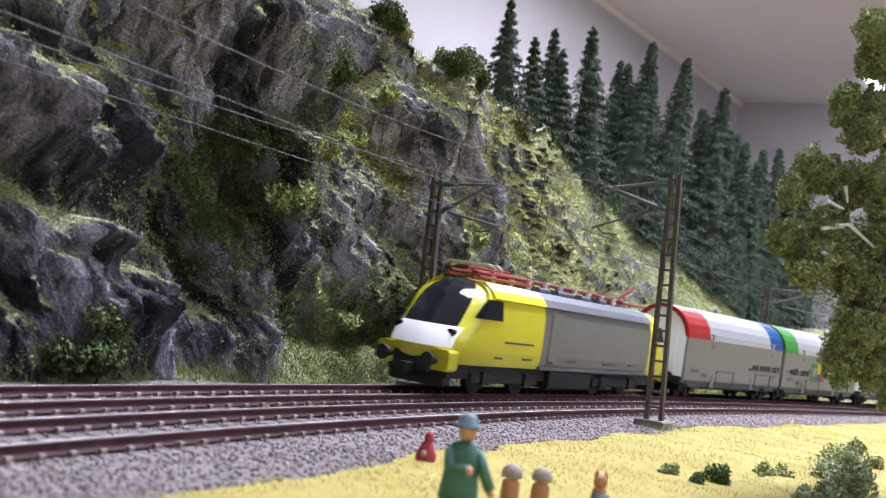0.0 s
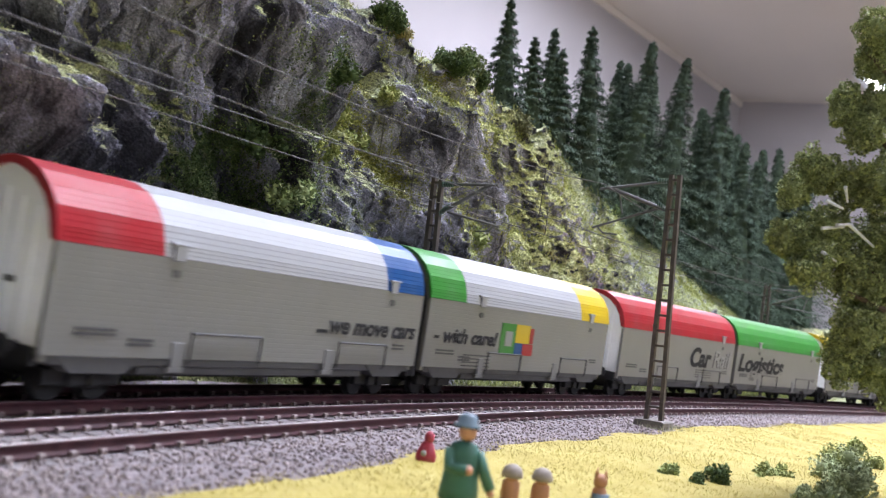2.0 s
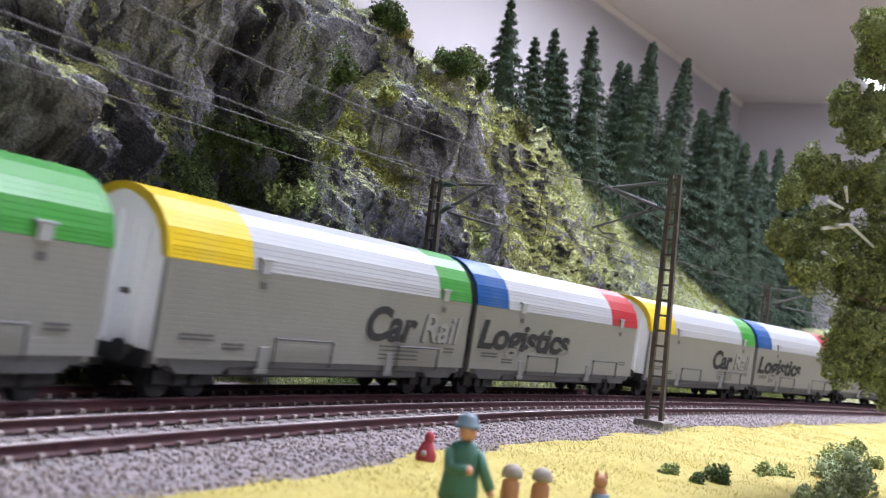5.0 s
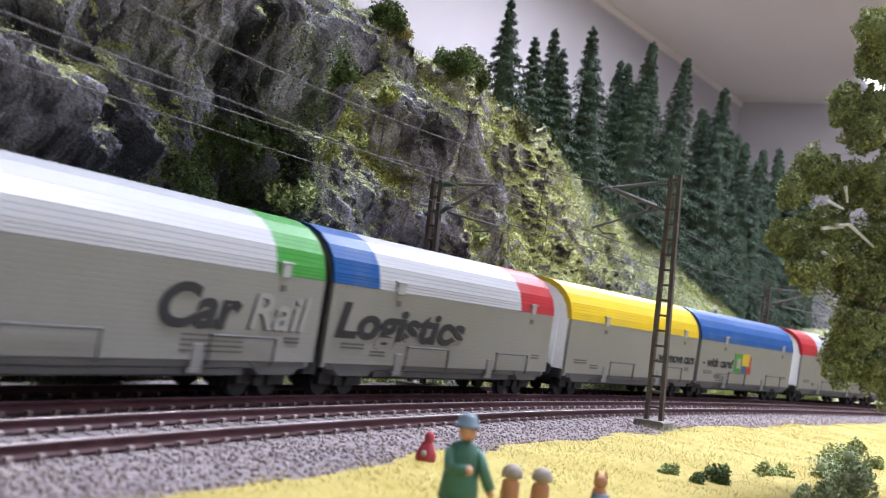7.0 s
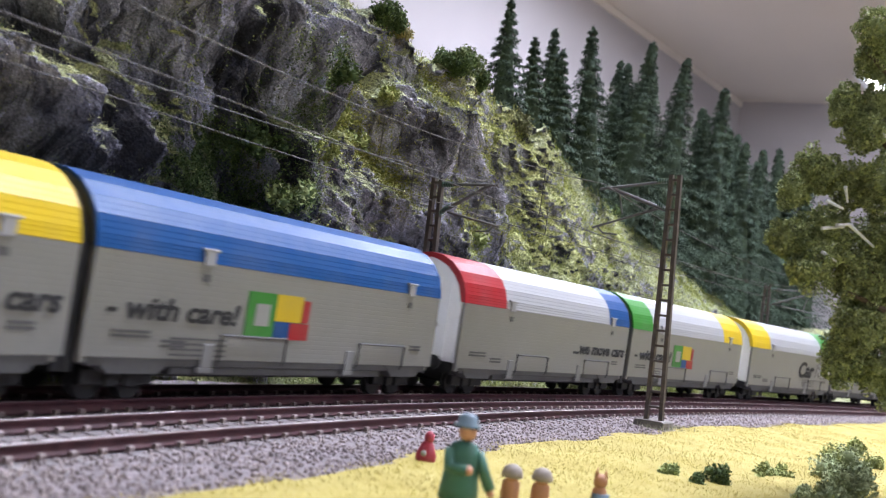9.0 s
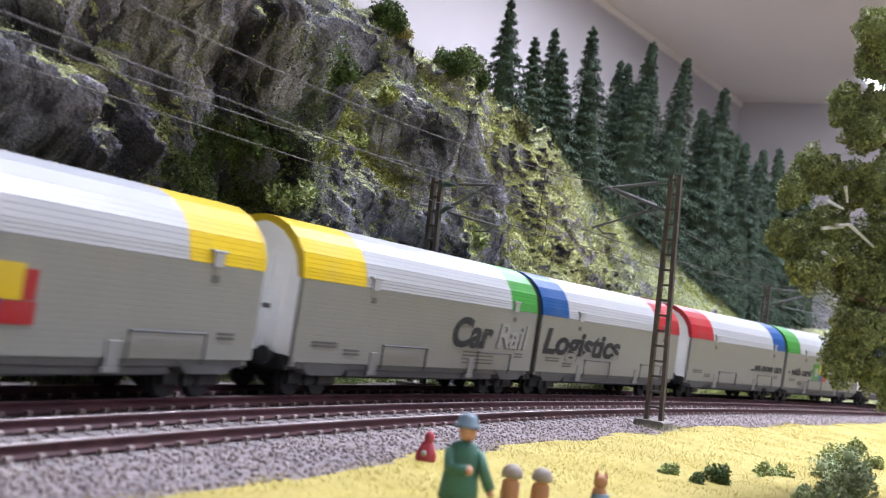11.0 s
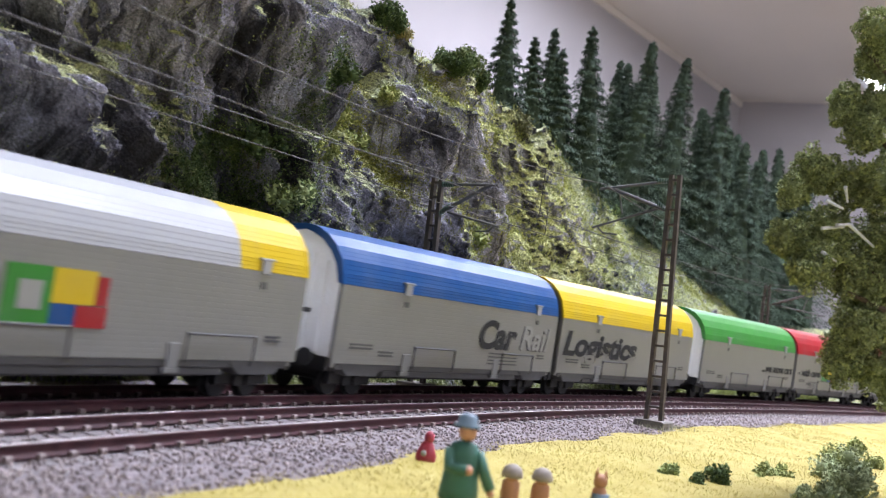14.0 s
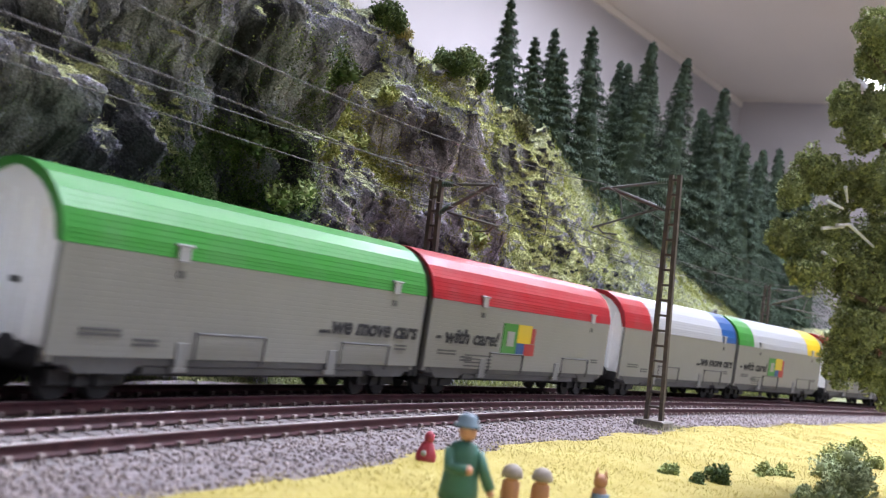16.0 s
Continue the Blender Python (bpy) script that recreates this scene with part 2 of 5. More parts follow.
def vnoise(p):
    """Smooth noise, -1 to 1, at the places p (n, 3)."""
    i = np.floor(p).astype(np.int64)
    f = p - i
    f = f * f * (3 - 2 * f)
    out = 0
    for a in (0, 1):
        for b in (0, 1):
            for c in (0, 1):
                w = (f[:, 0] if a else 1 - f[:, 0]) * (f[:, 1] if b else 1 - f[:, 1]) * (f[:, 2] if c else 1 - f[:, 2])
                out = out + w * lattice(i + np.array([a, b, c]))
    return out * 2 - 1


def fbm(p, octaves=4, gain=0.5, ridged=False):
    out, amp, total = 0, 1.0, 0.0
    for k in range(octaves):
        n = vnoise(p * 2 ** k + 17.3 * k)
        out = out + amp * ((1 - 2 * np.abs(n)) if ridged else n)
        total += amp
        amp *= gain
    return out / total


def turns(n, tilt=math.pi):
    """n random turns, as matrices; tilt: how far from upright."""
    z, a, t = rng.uniform(0, 2 * math.pi, n), rng.uniform(0, 2 * math.pi, n), rng.uniform(0, 1, n) ** 0.6 * tilt
    cz, sz, ca, sa, ct, st = np.cos(z), np.sin(z), np.cos(a), np.sin(a), np.cos(t), np.sin(t)
    rz = np.stack([np.stack([cz, -sz, 0 * z], 1), np.stack([sz, cz, 0 * z], 1), np.stack([0 * z, 0 * z, 1 + 0 * z], 1)], 1)
    k = np.stack([ca, sa, 0 * a], 1)
    kx = np.zeros((n, 3, 3))
    kx[:, 0, 2], kx[:, 1, 2], kx[:, 2, 0], kx[:, 2, 1] = k[:, 1], -k[:, 0], -k[:, 1], k[:, 0]
    rt = np.eye(3) + st[:, None, None] * kx + (1 - ct)[:, None, None] * (kx @ kx)
    return rt @ rz


def scatter(base_v, base_f, places, sizes, tilt=math.pi, stretch=None):
    """Copies of a small piece at the places, as one set of arrays."""
    base_v, base_f, places = np.asarray(base_v, float), np.asarray(base_f), np.asarray(places, float)
    n, k = len(places), len(base_v)
    r = turns(n, tilt)
    s = np.asarray(sizes, float).reshape(n, -1)
    v = base_v[None] * s[:, None, :]
    if stretch is not None:
        v = v * stretch
    v = np.einsum("nij,nkj->nki", r, v) + places[:, None, :]
    return v.reshape(-1, 3), (base_f[None] + (np.arange(n) * k)[:, None, None]).reshape(-1, base_f.shape[1])


FLAKE = ([(-0.5, -0.28, 0), (0.5, -0.28, 0.12), (0.55, 0.3, -0.1), (-0.45, 0.3, 0.1)], [(0, 1, 2, 3)])
BLADE = ([(-0.07, 0, 0), (0.07, 0, 0), (0.03, 0.12, 1.0)], [(0, 1, 2)])
PEBBLE = ([(0.5, 0, 0), (-0.45, 0.1, 0), (0.05, 0.5, 0.05), (-0.1, -0.5, 0), (0, 0, 0.4), (0.05, 0, -0.4)],
          [(0, 2, 4), (2, 1, 4), (1, 3, 4), (3, 0, 4), (2, 0, 5), (1, 2, 5), (3, 1, 5), (0, 3, 5)])

# ---------------------------------------------------------------- the line of the railway
S0, S1 = -350.0, 890.0          # curved stretch; straight on both sides of it
RAILZ = -42.62


def heading(s):
    c = np.clip(s, S0, S1) / 1000
    return 1.0244 - 0.4080 * c + 0.2287 * c * c


_s = np.arange(-4600.0, 4800.0, 2.0)
_h = heading(_s)
_i0 = int(np.argmin(np.abs(_s)))
_x, _y = np.cumsum(np.cos(_h)) * 2.0, np.cumsum(np.sin(_h)) * 2.0
_x, _y = _x - _x[_i0] + 7.43, _y - _y[_i0] + 398.98


def grade(s):
    return -0.0230 * np.clip(s, -500, 1500)


def line(s, d=0.0, z=0.0):
    """Places along the track: s along it, d towards the meadow, z over the rail head; millimetres in the room."""
    s, d, z = np.broadcast_arrays(np.asarray(s, float), np.asarray(d, float), np.asarray(z, float))
    h = heading(s)
    return np.stack([np.interp(s, _s, _x) + np.sin(h) * d, np.interp(s, _s, _y) - np.cos(h) * d,
                     RAILZ + grade(s) + z + EYE.z * 1000], -1)


def at(s, d, z, lean=0.0, turn=0.0):
    """The pose of a thing that stands beside the track, x along it."""
    p = line(s, d, z) * MM
    return pose(*p, lean, 0, math.degrees(float(heading(s))) + turn)


def carriage_pose(s, base=52.0):
    """A vehicle whose middle is at s, on two bogies."""
    a, b = Vector(line(s - base, 0, 0) * MM), Vector(line(s + base, 0, 0) * MM)
    d = b - a
    return Matrix.Translation((a + b) / 2) @ Euler((0, -math.atan2(d.z, math.hypot(d.x, d.y)), math.atan2(d.y, d.x))).to_matrix().to_4x4()

# ---------------------------------------------------------------- the room
CORNER = Vector((1.65, 6.23, 0))
AX, BX = Vector((0.545, 0.838, 0)), Vector((0.838, -0.545, 0))     # along the long wall, along the far wall
ROOM = Matrix.Translation(CORNER) @ Matrix((AX, BX, (0, 0, 1))).transposed().to_4x4()
HIGH = 2400.0


def slab(name, b, mat, label, category, m=ROOM):
    ob = new(name, mesh_of(name, *joined([b]), mat))
    ob.matrix_basis = m
    return tagged(ob, label, category, kind="structure")


slab("floor", box(-11000, 300, -300, 5300, -120, 0), FLOORING, "plain grey floor of the club room", "floor")
slab("ceiling", box(-11000, 300, -300, 5300, HIGH, HIGH + 120), CEILPAINT, "plain white painted ceiling of the room", "ceiling")
slab("wall_north", box(0, 150, 0, 5000, 0, HIGH), WALLPAINT, "plain grey painted far wall", "wall")
slab("wall_west", box(-10800, 150, -150, 0, 0, HIGH), WALLPAINT, "plain grey painted long wall behind the hill", "wall")
slab("wall_east", box(-10800, 150, 5000, 5150, 0, HIGH), WALLPAINT, "plain grey painted wall", "wall")
slab("wall_south", box(-10950, -10800, -150, 5150, 0, HIGH), WALLPAINT, "plain grey painted wall", "wall")
slab("trim", box(-10800, 0, 0.0, 12, HIGH - 34, HIGH - 2), CEILPAINT, "narrow white cornice under the ceiling", "trim")

# every row gets a fixture, the added fill lamp too
for k, (x, y, sx, sy, turn, _w) in enumerate(LAMPS):
    lamp = thing("ceiling_light", pose(x, y, 2.4, 0, 0, turn), "long white fluorescent fixture on the ceiling, assumed where unseen", "lamp", "ceiling lights")
    part("housing", mesh_of("housing", *joined([box(-640, 640, -150, 150, -50, -3, 12)]), WHITE), lamp)
    for off in (-60, 60):
        part("tube", mesh_of("tube", *tube([(-590, off, -58), (590, off, -58)], 8, 10), LAMP_GLASS), lamp, "bright fluorescent tube")

# ---------------------------------------------------------------- the ground: one sheet under tracks and meadow
EDGE = 70.0


def meadow_edge(s):
    q = np.stack([s / 34.0, 0 * s, 0 * s + 3.3], 1)
    return EDGE + 7.0 * fbm(q, 3)


def ground_z(s, d):
    """Height over the rail head."""
    q = np.stack([s / 55.0, d / 55.0, 0 * s], 1)
    z = -3.2 + 1.2 * fbm(q, 3) * np.clip((d - 50) / 25, 0, 1) - 0.012 * np.clip(d - 60, 0, 300)
    return z + np.clip((d - meadow_edge(s)) / 8, 0, 1) * 0.8


gs = np.concatenate([np.arange(-4200, -420, 60), np.arange(-420, 700, 4.0), np.arange(700, 4400, 60)])
gd = np.concatenate([np.arange(-40, 200, 3.0), np.arange(200, 460, 20.0)])
S, D = [a.ravel() for a in np.meshgrid(gs, gd, indexing="ij")]
GV = line(S, D, ground_z(S, D))
ni, nj = len(gs), len(gd)
ii, jj = [a.ravel() for a in np.meshgrid(np.arange(ni - 1), np.arange(nj - 1), indexing="ij")]
GF = np.stack([ii * nj + jj, ii * nj + jj + 1, (ii + 1) * nj + jj + 1, (ii + 1) * nj + jj], 1)
mid_d = D.reshape(ni, nj)[:-1, :-1].ravel()
mid_s = S.reshape(ni, nj)[:-1, :-1].ravel()
tagged(new("ground", mesh_of("ground", GV, GF[:, ::-1], [BALLAST, MEADOW], (mid_d > meadow_edge(mid_s)).astype(int), True)),
       "ballasted track bed and yellow flock meadow of the layout", "ground", kind="structure")

# table under the layout
base = thing("layout_table", None, "plywood table that carries the model layout", "table")
for a, b in ((-4200, -1400), (-1400, 1400), (1400, 4300)):
    q = line(np.array([a, b, b, a]), np.array([-900, -900, 459, 459]), np.array([-25] * 4))
    top, low = q.copy(), q.copy()
    low[:, 2] -= 45
    part("board", mesh_of("board", np.concatenate([top, low]), [(0, 1, 2, 3)[::-1], (4, 5, 6, 7), (0, 1, 5, 4), (1, 2, 6, 5), (2, 3, 7, 6), (3, 0, 4, 7)], BOARD), base)
for a in (-4000, -1400, 1400, 4100):
    for d in (-850, 430):
        p = line(a, d, -70)
        part("leg", mesh_of("leg", *joined([box(p[0] - 35, p[0] + 35, p[1] - 35, p[1] + 35, 0, p[2], 6)]), BOARD), base)

# ---------------------------------------------------------------- the cliff and the wooded hill
CREST_S = np.array([-400., -100., -50., -20., 20., 64., 102., 150., 200., 238., 300., 350., 450., 552., 642., 750., 900.])
CREST_Z = np.array([250., 212., 180., 165., 155., 147., 148., 144., 136., 135., 122., 121., 99., 73., 61., 59., 66.])
CREST_D = np.array([36., 36., 36., 36., 36., 36., 40., 50., 58., 65., 75., 85., 95., 105., 110., 110., 110.])


def hill(s, q):
    """q 0 at the foot, 1 at the crest, on to 2 over the wooded back: d and z."""
    hc = np.interp(s, CREST_S, CREST_Z)
    c = np.clip(q, 0, 1)
    b = np.clip(q - 1, 0, 1)
    foot = 25 + 9 * np.clip((30 - s) / 60, 0, 1) + 5 * np.sin(s / 47.0) + 4 * np.sin(s / 19.0 + 1)
    d = foot + np.interp(s, CREST_S, CREST_D) * c ** 1.25 + 8 * np.sin(c * 9 + s / 60.0) * c * (1 - c) + (b * 480)
    z = -4.0 + (hc + 4) * (c ** 1.05) + b * (8 + 0.10 * hc) - 30 * b ** 3
    return -d, z


cs = np.concatenate([np.arange(-1200, -420, 26.0), np.arange(-420, -220, 5.0), np.arange(-220, 60, 1.0), np.arange(60, 560, 1.5), np.arange(560, 1500, 14.0)])
cq = np.concatenate([np.linspace(0, 1, 230), np.linspace(1, 2, 90)[1:]])
S, Q = [a.ravel() for a in np.meshgrid(cs, cq, indexing="ij")]
Dh, Zh = hill(S, Q)
ni, nj = len(cs), len(cq)
base_v = line(S, Dh, Zh).reshape(ni, nj, 3)
# strata that fall towards +s
u = S * 0.50 - Zh * 0.86
v = S * 0.86 + Zh * 0.50
streak = fbm(np.stack([u / 60, v / 15, Dh / 60], 1), 4, 0.6, True)
lump = fbm(np.stack([S / 70, Zh / 62, Dh / 70 + 5], 1), 3)
crag = fbm(np.stack([u / 20, v / 6.5, Dh / 18 + 9], 1), 5, 0.66, True)
ledge = fbm(np.stack([S / 42, Zh / 17, Dh / 40 + 2], 1), 3)
fade = np.clip(Q * 9, 0, 1) * np.clip(1 - (Q - 1.0) * 1.6, 0.25, 1)
calm = np.interp(S, [20, 90, 560, 760], [1.0, 0.5, 0.42, 0.15])


def along(points, wide):
    """How near each place of the hillside lies to a broken line of (s, z)."""
    best = np.full(len(S), 1e9)
    for (a0, b0), (a1, b1) in zip(points[:-1], points[1:]):
        ex, ez = a1 - a0, b1 - b0
        f_ = np.clip(((S - a0) * ex + (Zh - b0) * ez) / (ex * ex + ez * ez), 0, 1)
        best = np.minimum(best, (S - a0 - f_ * ex) ** 2 + (Zh - b0 - f_ * ez) ** 2)
    return np.exp(-best / wide ** 2)


def shelves(period, seed, warp):
    """Tilted strata: each shelf leans back upwards and breaks off under its edge."""
    ph = v / period + warp * fbm(np.stack([u / 48, v / 34, Dh / 60 + seed], 1), 3)
    fr = ph - np.floor(ph)
    return np.where(fr < 0.80, 1 - 2 * fr / 0.80, -1 + 2 * (fr - 0.80) / 0.20)


# proud ribs of the rock: line, width, how far they stand out, how grassy they are
RIBS = {"streaked": ([(-168, 95), (-156, 80), (-150, 66), (-136, 58)], 8, 11, -0.5),
        "tufted": ([(-126, 99), (-118, 86), (-115, 72), (-110, 58), (-101, 40), (-95, 24)], 8, 13, 0.25),
        "mossy_ledge": ([(-190, 57), (-158, 50), (-134, 42), (-124, 34)], 8, 12, 0.5),
        "low_ledge": ([(-190, 23), (-164, 15), (-156, 9)], 6, 8, 0.15),
        "ivy_shelf": ([(-106, 82), (-92, 78), (-82, 60)], 13, 5, 0.2),
        "grey_rib": ([(-106, 44), (-90, 30), (-80, 16)], 9, 8, -0.5),
        "top_strip": ([(-14, 150), (4, 138), (16, 122)], 8, 11, 0.9),
        "olive_rib": ([(-12, 108), (10, 98), (24, 84)], 9, 9, 0.5),
        "bank": ([(-46, 18), (-12, 15), (16, 18)], 15, 11, 0.8),
        "shelf": ([(-8, 66), (14, 60), (28, 52)], 8, 9, 0.7),
        "near_crest": ([(62, 140), (84, 122), (108, 106), (140, 88)], 9, 10, 0.6)}
# hollows: line, width, depth
HOLLOWS = [([(-182, 74), (-160, 66), (-146, 60)], 10, 17), ([(-152, 38), (-146, 37)], 4, 15), ([(-150, 26), (-128, 22)], 10, 12),
           ([(-104, 118), (-70, 114), (-32, 120)], 18, 20), ([(-66, 76), (-56, 48)], 9, 11), ([(26, 118), (46, 100)], 10, 14),
           ([(66, 116), (88, 92), (96, 70)], 10, 10), ([(-186, 36), (-166, 34)], 9, 8), ([(-128, 78), (-126, 62)], 6, 9),
           ([(36, 76), (58, 52)], 10, 5), ([(-200, 8), (-150, 10), (-70, 12)], 11, 8), ([(-12, 60), (-6, 40)], 22, 8)]
NEAR = {key: along(row[0], row[1]) for key, row in RIBS.items()}
wild = np.interp(S, [-20, 90, 560], [1.0, 0.55, 0.3])
broken = 0.55 + 0.6 * fbm(np.stack([S / 40, Zh / 30, Dh / 50 + 21], 1), 2)
push = (6 * lump + 6 * streak + 8 * crag + 3.0 * ledge) * calm + (9.0 * shelves(31, 3, 1.3) + 4.0 * shelves(12, 8, 1.6)) * broken * wild
for key, row in RIBS.items():
    push += row[2] * NEAR[key]
for pts, wide, deep in HOLLOWS:
    push -= 1.4 * deep * along(pts, wide)
push = np.where(push > 0, 30 * np.tanh(push / 30), push) * fade
ds_ = np.gradient(base_v, axis=0)
dq_ = np.gradient(base_v, axis=1)
nrm = np.cross(dq_, ds_)
nrm /= np.linalg.norm(nrm, axis=2, keepdims=True) + 1e-9
HV = base_v + nrm * push.reshape(ni, nj, 1)
push2 = ((3.6 * fbm(np.stack([u / 11.0, v / 3.4, Dh / 6.0 + 3], 1), 4, 0.65, True) + 1.1 * fbm(np.stack([S / 2.6, Zh / 2.2, Dh / 2.6], 1), 2)) * fade).reshape(ni, nj, 1)
HV += nrm * push2
HV[..., 2] += 3.0 * fbm(np.stack([S / 9, Dh / 9, Zh / 9], 1), 3).reshape(ni, nj) * fade.reshape(ni, nj)
ii, jj = [a.ravel() for a in np.meshgrid(np.arange(ni - 1), np.arange(nj - 1), indexing="ij")]
HF = np.stack([ii * nj + jj, (ii + 1) * nj + jj, (ii + 1) * nj + jj + 1, ii * nj + jj + 1], 1)
hill_mesh = mesh_of("rock_hillside", HV.reshape(-1, 3), HF[:, ::-1], ROCK, None, True)
hill_mesh.attributes.new("strata", "FLOAT_VECTOR", "POINT").data.foreach_set("vector", np.stack([u, v, Dh], 1).astype(np.float32).ravel())
turf_at = np.interp(S, [-60, 40, 140], [0.42, 0.30, 0.5]) + 0.75 * np.exp(-((S + 14) / 32) ** 2) * np.clip((46 - Zh) / 20, 0, 1)
for key, row in RIBS.items():
    turf_at = turf_at + row[3] * NEAR[key]
# bare rock in the hollows, its darker colour also painting in their shade
for pts, wide, deep in HOLLOWS:
    turf_at = turf_at - 0.75 * along(pts, wide)
hill_mesh.attributes.new("turf", "FLOAT", "POINT").data.foreach_set("value", np.clip(turf_at, -0.9, 1).astype(np.float32))
tagged(new("rock_hillside", hill_mesh),
       "steep dark plaster rock face with moss and grass patches", "cliff", kind="structure")
N2 = np.cross(np.gradient(HV, axis=1), np.gradient(HV, axis=0))
N2 /= np.linalg.norm(N2, axis=2, keepdims=True) + 1e-9
if N2[:, -20:, 2].mean() < 0:
    N2 = -N2


def hill_height(x, y):
    """The hill's top under or over a place in plan."""
    k = np.argmin((HV[..., 0] - x) ** 2 + (HV[..., 1] - y) ** 2 - HV[..., 2] * 0.02)
    return float(HV.reshape(-1, 3)[k, 2])

# ---------------------------------------------------------------- tracks
GAUGE = 9.1


def rail_mesh(d, a, b, step, name="rail"):
    """A rail with foot, web and head, from s = a to b."""
    ring = [(-1.0, -2.7), (1.0, -2.7), (1.0, -2.35), (0.28, -2.1), (0.28, -0.8), (0.48, -0.65), (0.48, -0.06), (-0.48, -0.06), (-0.48, -0.65), (-0.28, -0.8), (-0.28, -2.1), (-1.0, -2.35)]
    ss = np.arange(a, b + step, step)
    v = np.concatenate([line(ss, d + y, z)[:, None, :] for y, z in ring], 1).reshape(-1, 3)
    k, n = len(ring), len(ss)
    f, idx = [], []
    for j in range(k):
        i = np.arange(n - 1)
        f.append(np.stack([i * k + j, (i + 1) * k + j, (i + 1) * k + (j + 1) % k, i * k + (j + 1) % k], 1))
        idx.append(np.full(n - 1, 1 if j == 6 else 0))
    return mesh_of(name, v, np.concatenate(f), [RAIL, RAIL_TOP], np.concatenate(idx))


def sleeper_mesh():
    pieces = [box(-1.35, 1.35, -15, 15, -4.9, -2.95, 0.25)]
    clips = [box(-0.7, 0.7, y - 0.55, y + 0.55, -3.0, -1.85, 0.18) for y in (-GAUGE - 1.4, -GAUGE + 1.4, GAUGE - 1.4, GAUGE + 1.4)]
    v, f = joined(pieces + clips)
    return mesh_of("sleeper", v, f, [SLEEPER, CLIP], [0 if i < len(pieces[0][1]) else 1 for i in range(len(f))])


TIE = sleeper_mesh()
TRACKS = []
for d0 in (0.0, 34.4):
    tr = thing("railway_track", None, "weathered model railway track with rusty brown rails", "track", "parallel tracks")
    TRACKS.append(tr)
    for sgn in (-1, 1):
        part("rail", rail_mesh(d0 + sgn * GAUGE, -4100, 4300, 8.0), tr, "rusty brown rail with a bright head")

# sleepers: each its own piece where the line is in sight, the rest joined
STEP = 7.4
for d0, tr in zip((0.0, 34.4), TRACKS):
    far = []
    for s in np.arange(-4050, 4250, STEP):
        if -270 < s < 900:
            m = at(s, d0, 0)
            part("sleeper", TIE, tr, "", m)
        else:
            far.append(s)
    far = np.array(far)
    ends = [line(far + a, d0 + b, c) for a in (-1.3, 1.3) for b in (-15, 15) for c in (-4.6, -2.8)]
    v = np.stack(ends, 1).reshape(-1, 3)
    f = np.array([(0, 1, 3, 2), (4, 6, 7, 5), (0, 4, 5, 1), (2, 3, 7, 6), (1, 5, 7, 3)])
    f = (f[None] + (np.arange(len(far)) * 8)[:, None, None]).reshape(-1, 4)
    tagged(part("distant_sleepers", mesh_of("distant_sleepers", v, f, SLEEPER), tr), kind="stuff")

# ---------------------------------------------------------------- catenary masts


def lattice_mast(s, d, z, high, arm, label, lean=0.0):
    """Two channel legs joined by rungs, on a concrete foot; the arm reaches over the track, along +-d."""
    m = thing("catenary_mast", at(s, d, z, lean), label, "mast", "catenary masts")
    part("foot", mesh_of("foot", *joined([box(-5.6, 5.6, -6.2, 6.2, -4, 3.0, 0.6)]), CONCRETE), m, "square concrete foot")
    for e in (-1, 1):
        part("leg", mesh_of("leg", [(b, e * w - 0.7 + a, zz) for zz, w in ((2.5, 3.1), (high, 1.7)) for b, a in ((-1.1, -0.1), (-1.1, 1.5), (1.1, 1.5), (1.1, -0.1))],
             [(0, 1, 5, 4), (1, 2, 6, 5), (2, 3, 7, 6), (3, 0, 4, 7), (4, 5, 6, 7), (3, 2, 1, 0)], MAST), m)
    n = int(high / 6.2)
    for i in range(1, n + 1):
        zz = 2 + i * (high - 4) / n
        w = 3.1 + (1.7 - 3.1) * zz / high
        part("rung", mesh_of("rung", *joined([box(-0.9, 0.9, -w, w, zz - 0.45, zz + 0.45)]), MAST), m)
    # the arm: a level top tube, a raking strut, a lower registration tube
    r = arm
    sg = 1 if r > 0 else -1
    top, low, drop = high - 2.5, high - 15, (-4 if r > 0 else 0.5)
    level = part("top_tube", mesh_of("top_tube", *tube([(0, sg * 2.4, top), (0, r * 0.98, top + drop)], 0.6, 8), ARM), m)
    strut = part("raking_strut", mesh_of("raking_strut", *tube([(0, sg * 1.2, low), (0, r * 0.86, top + drop * 0.85)], 0.8, 8), ARM), m)
    part("registration_tube", mesh_of("registration_tube", *tube([(0, sg * 6, low + 1.2), (0, r * 1.05, low - 4.0 + drop)], 0.5, 8), ARM), m)
    part("steady_arm", mesh_of("steady_arm", *tube([(0, r * 0.98, low - 3.6 + drop), (0, r * 0.9, low - 6 + drop), (0, r * 0.7, low - 6.4 + drop)], 0.36, 6), ARM), m)
    part("dropper_tube", mesh_of("dropper_tube", *tube([(0, r * 0.72, top - 5.5), (0, r * 0.66, low - 1.6)], 0.36, 6), ARM), m)
    for tube_, a, b in ((level, (0, sg * 2.8, top), (0, sg * 7.2, top + 0.1)), (strut, (0, sg * 2.6, low + 0.6), (0, sg * 6.4, low + 3.4))):
        pc = []
        for i in range(5):
            p = Vector(a).lerp(Vector(b), i / 4)
            pc.append(disc(p.x, p.y, p.z, 1.15, 0.5, "y", 10))
        part("insulator", mesh_of("insulator", *joined(pc), INSULATOR), tube_, "ribbed green insulator")
    return m


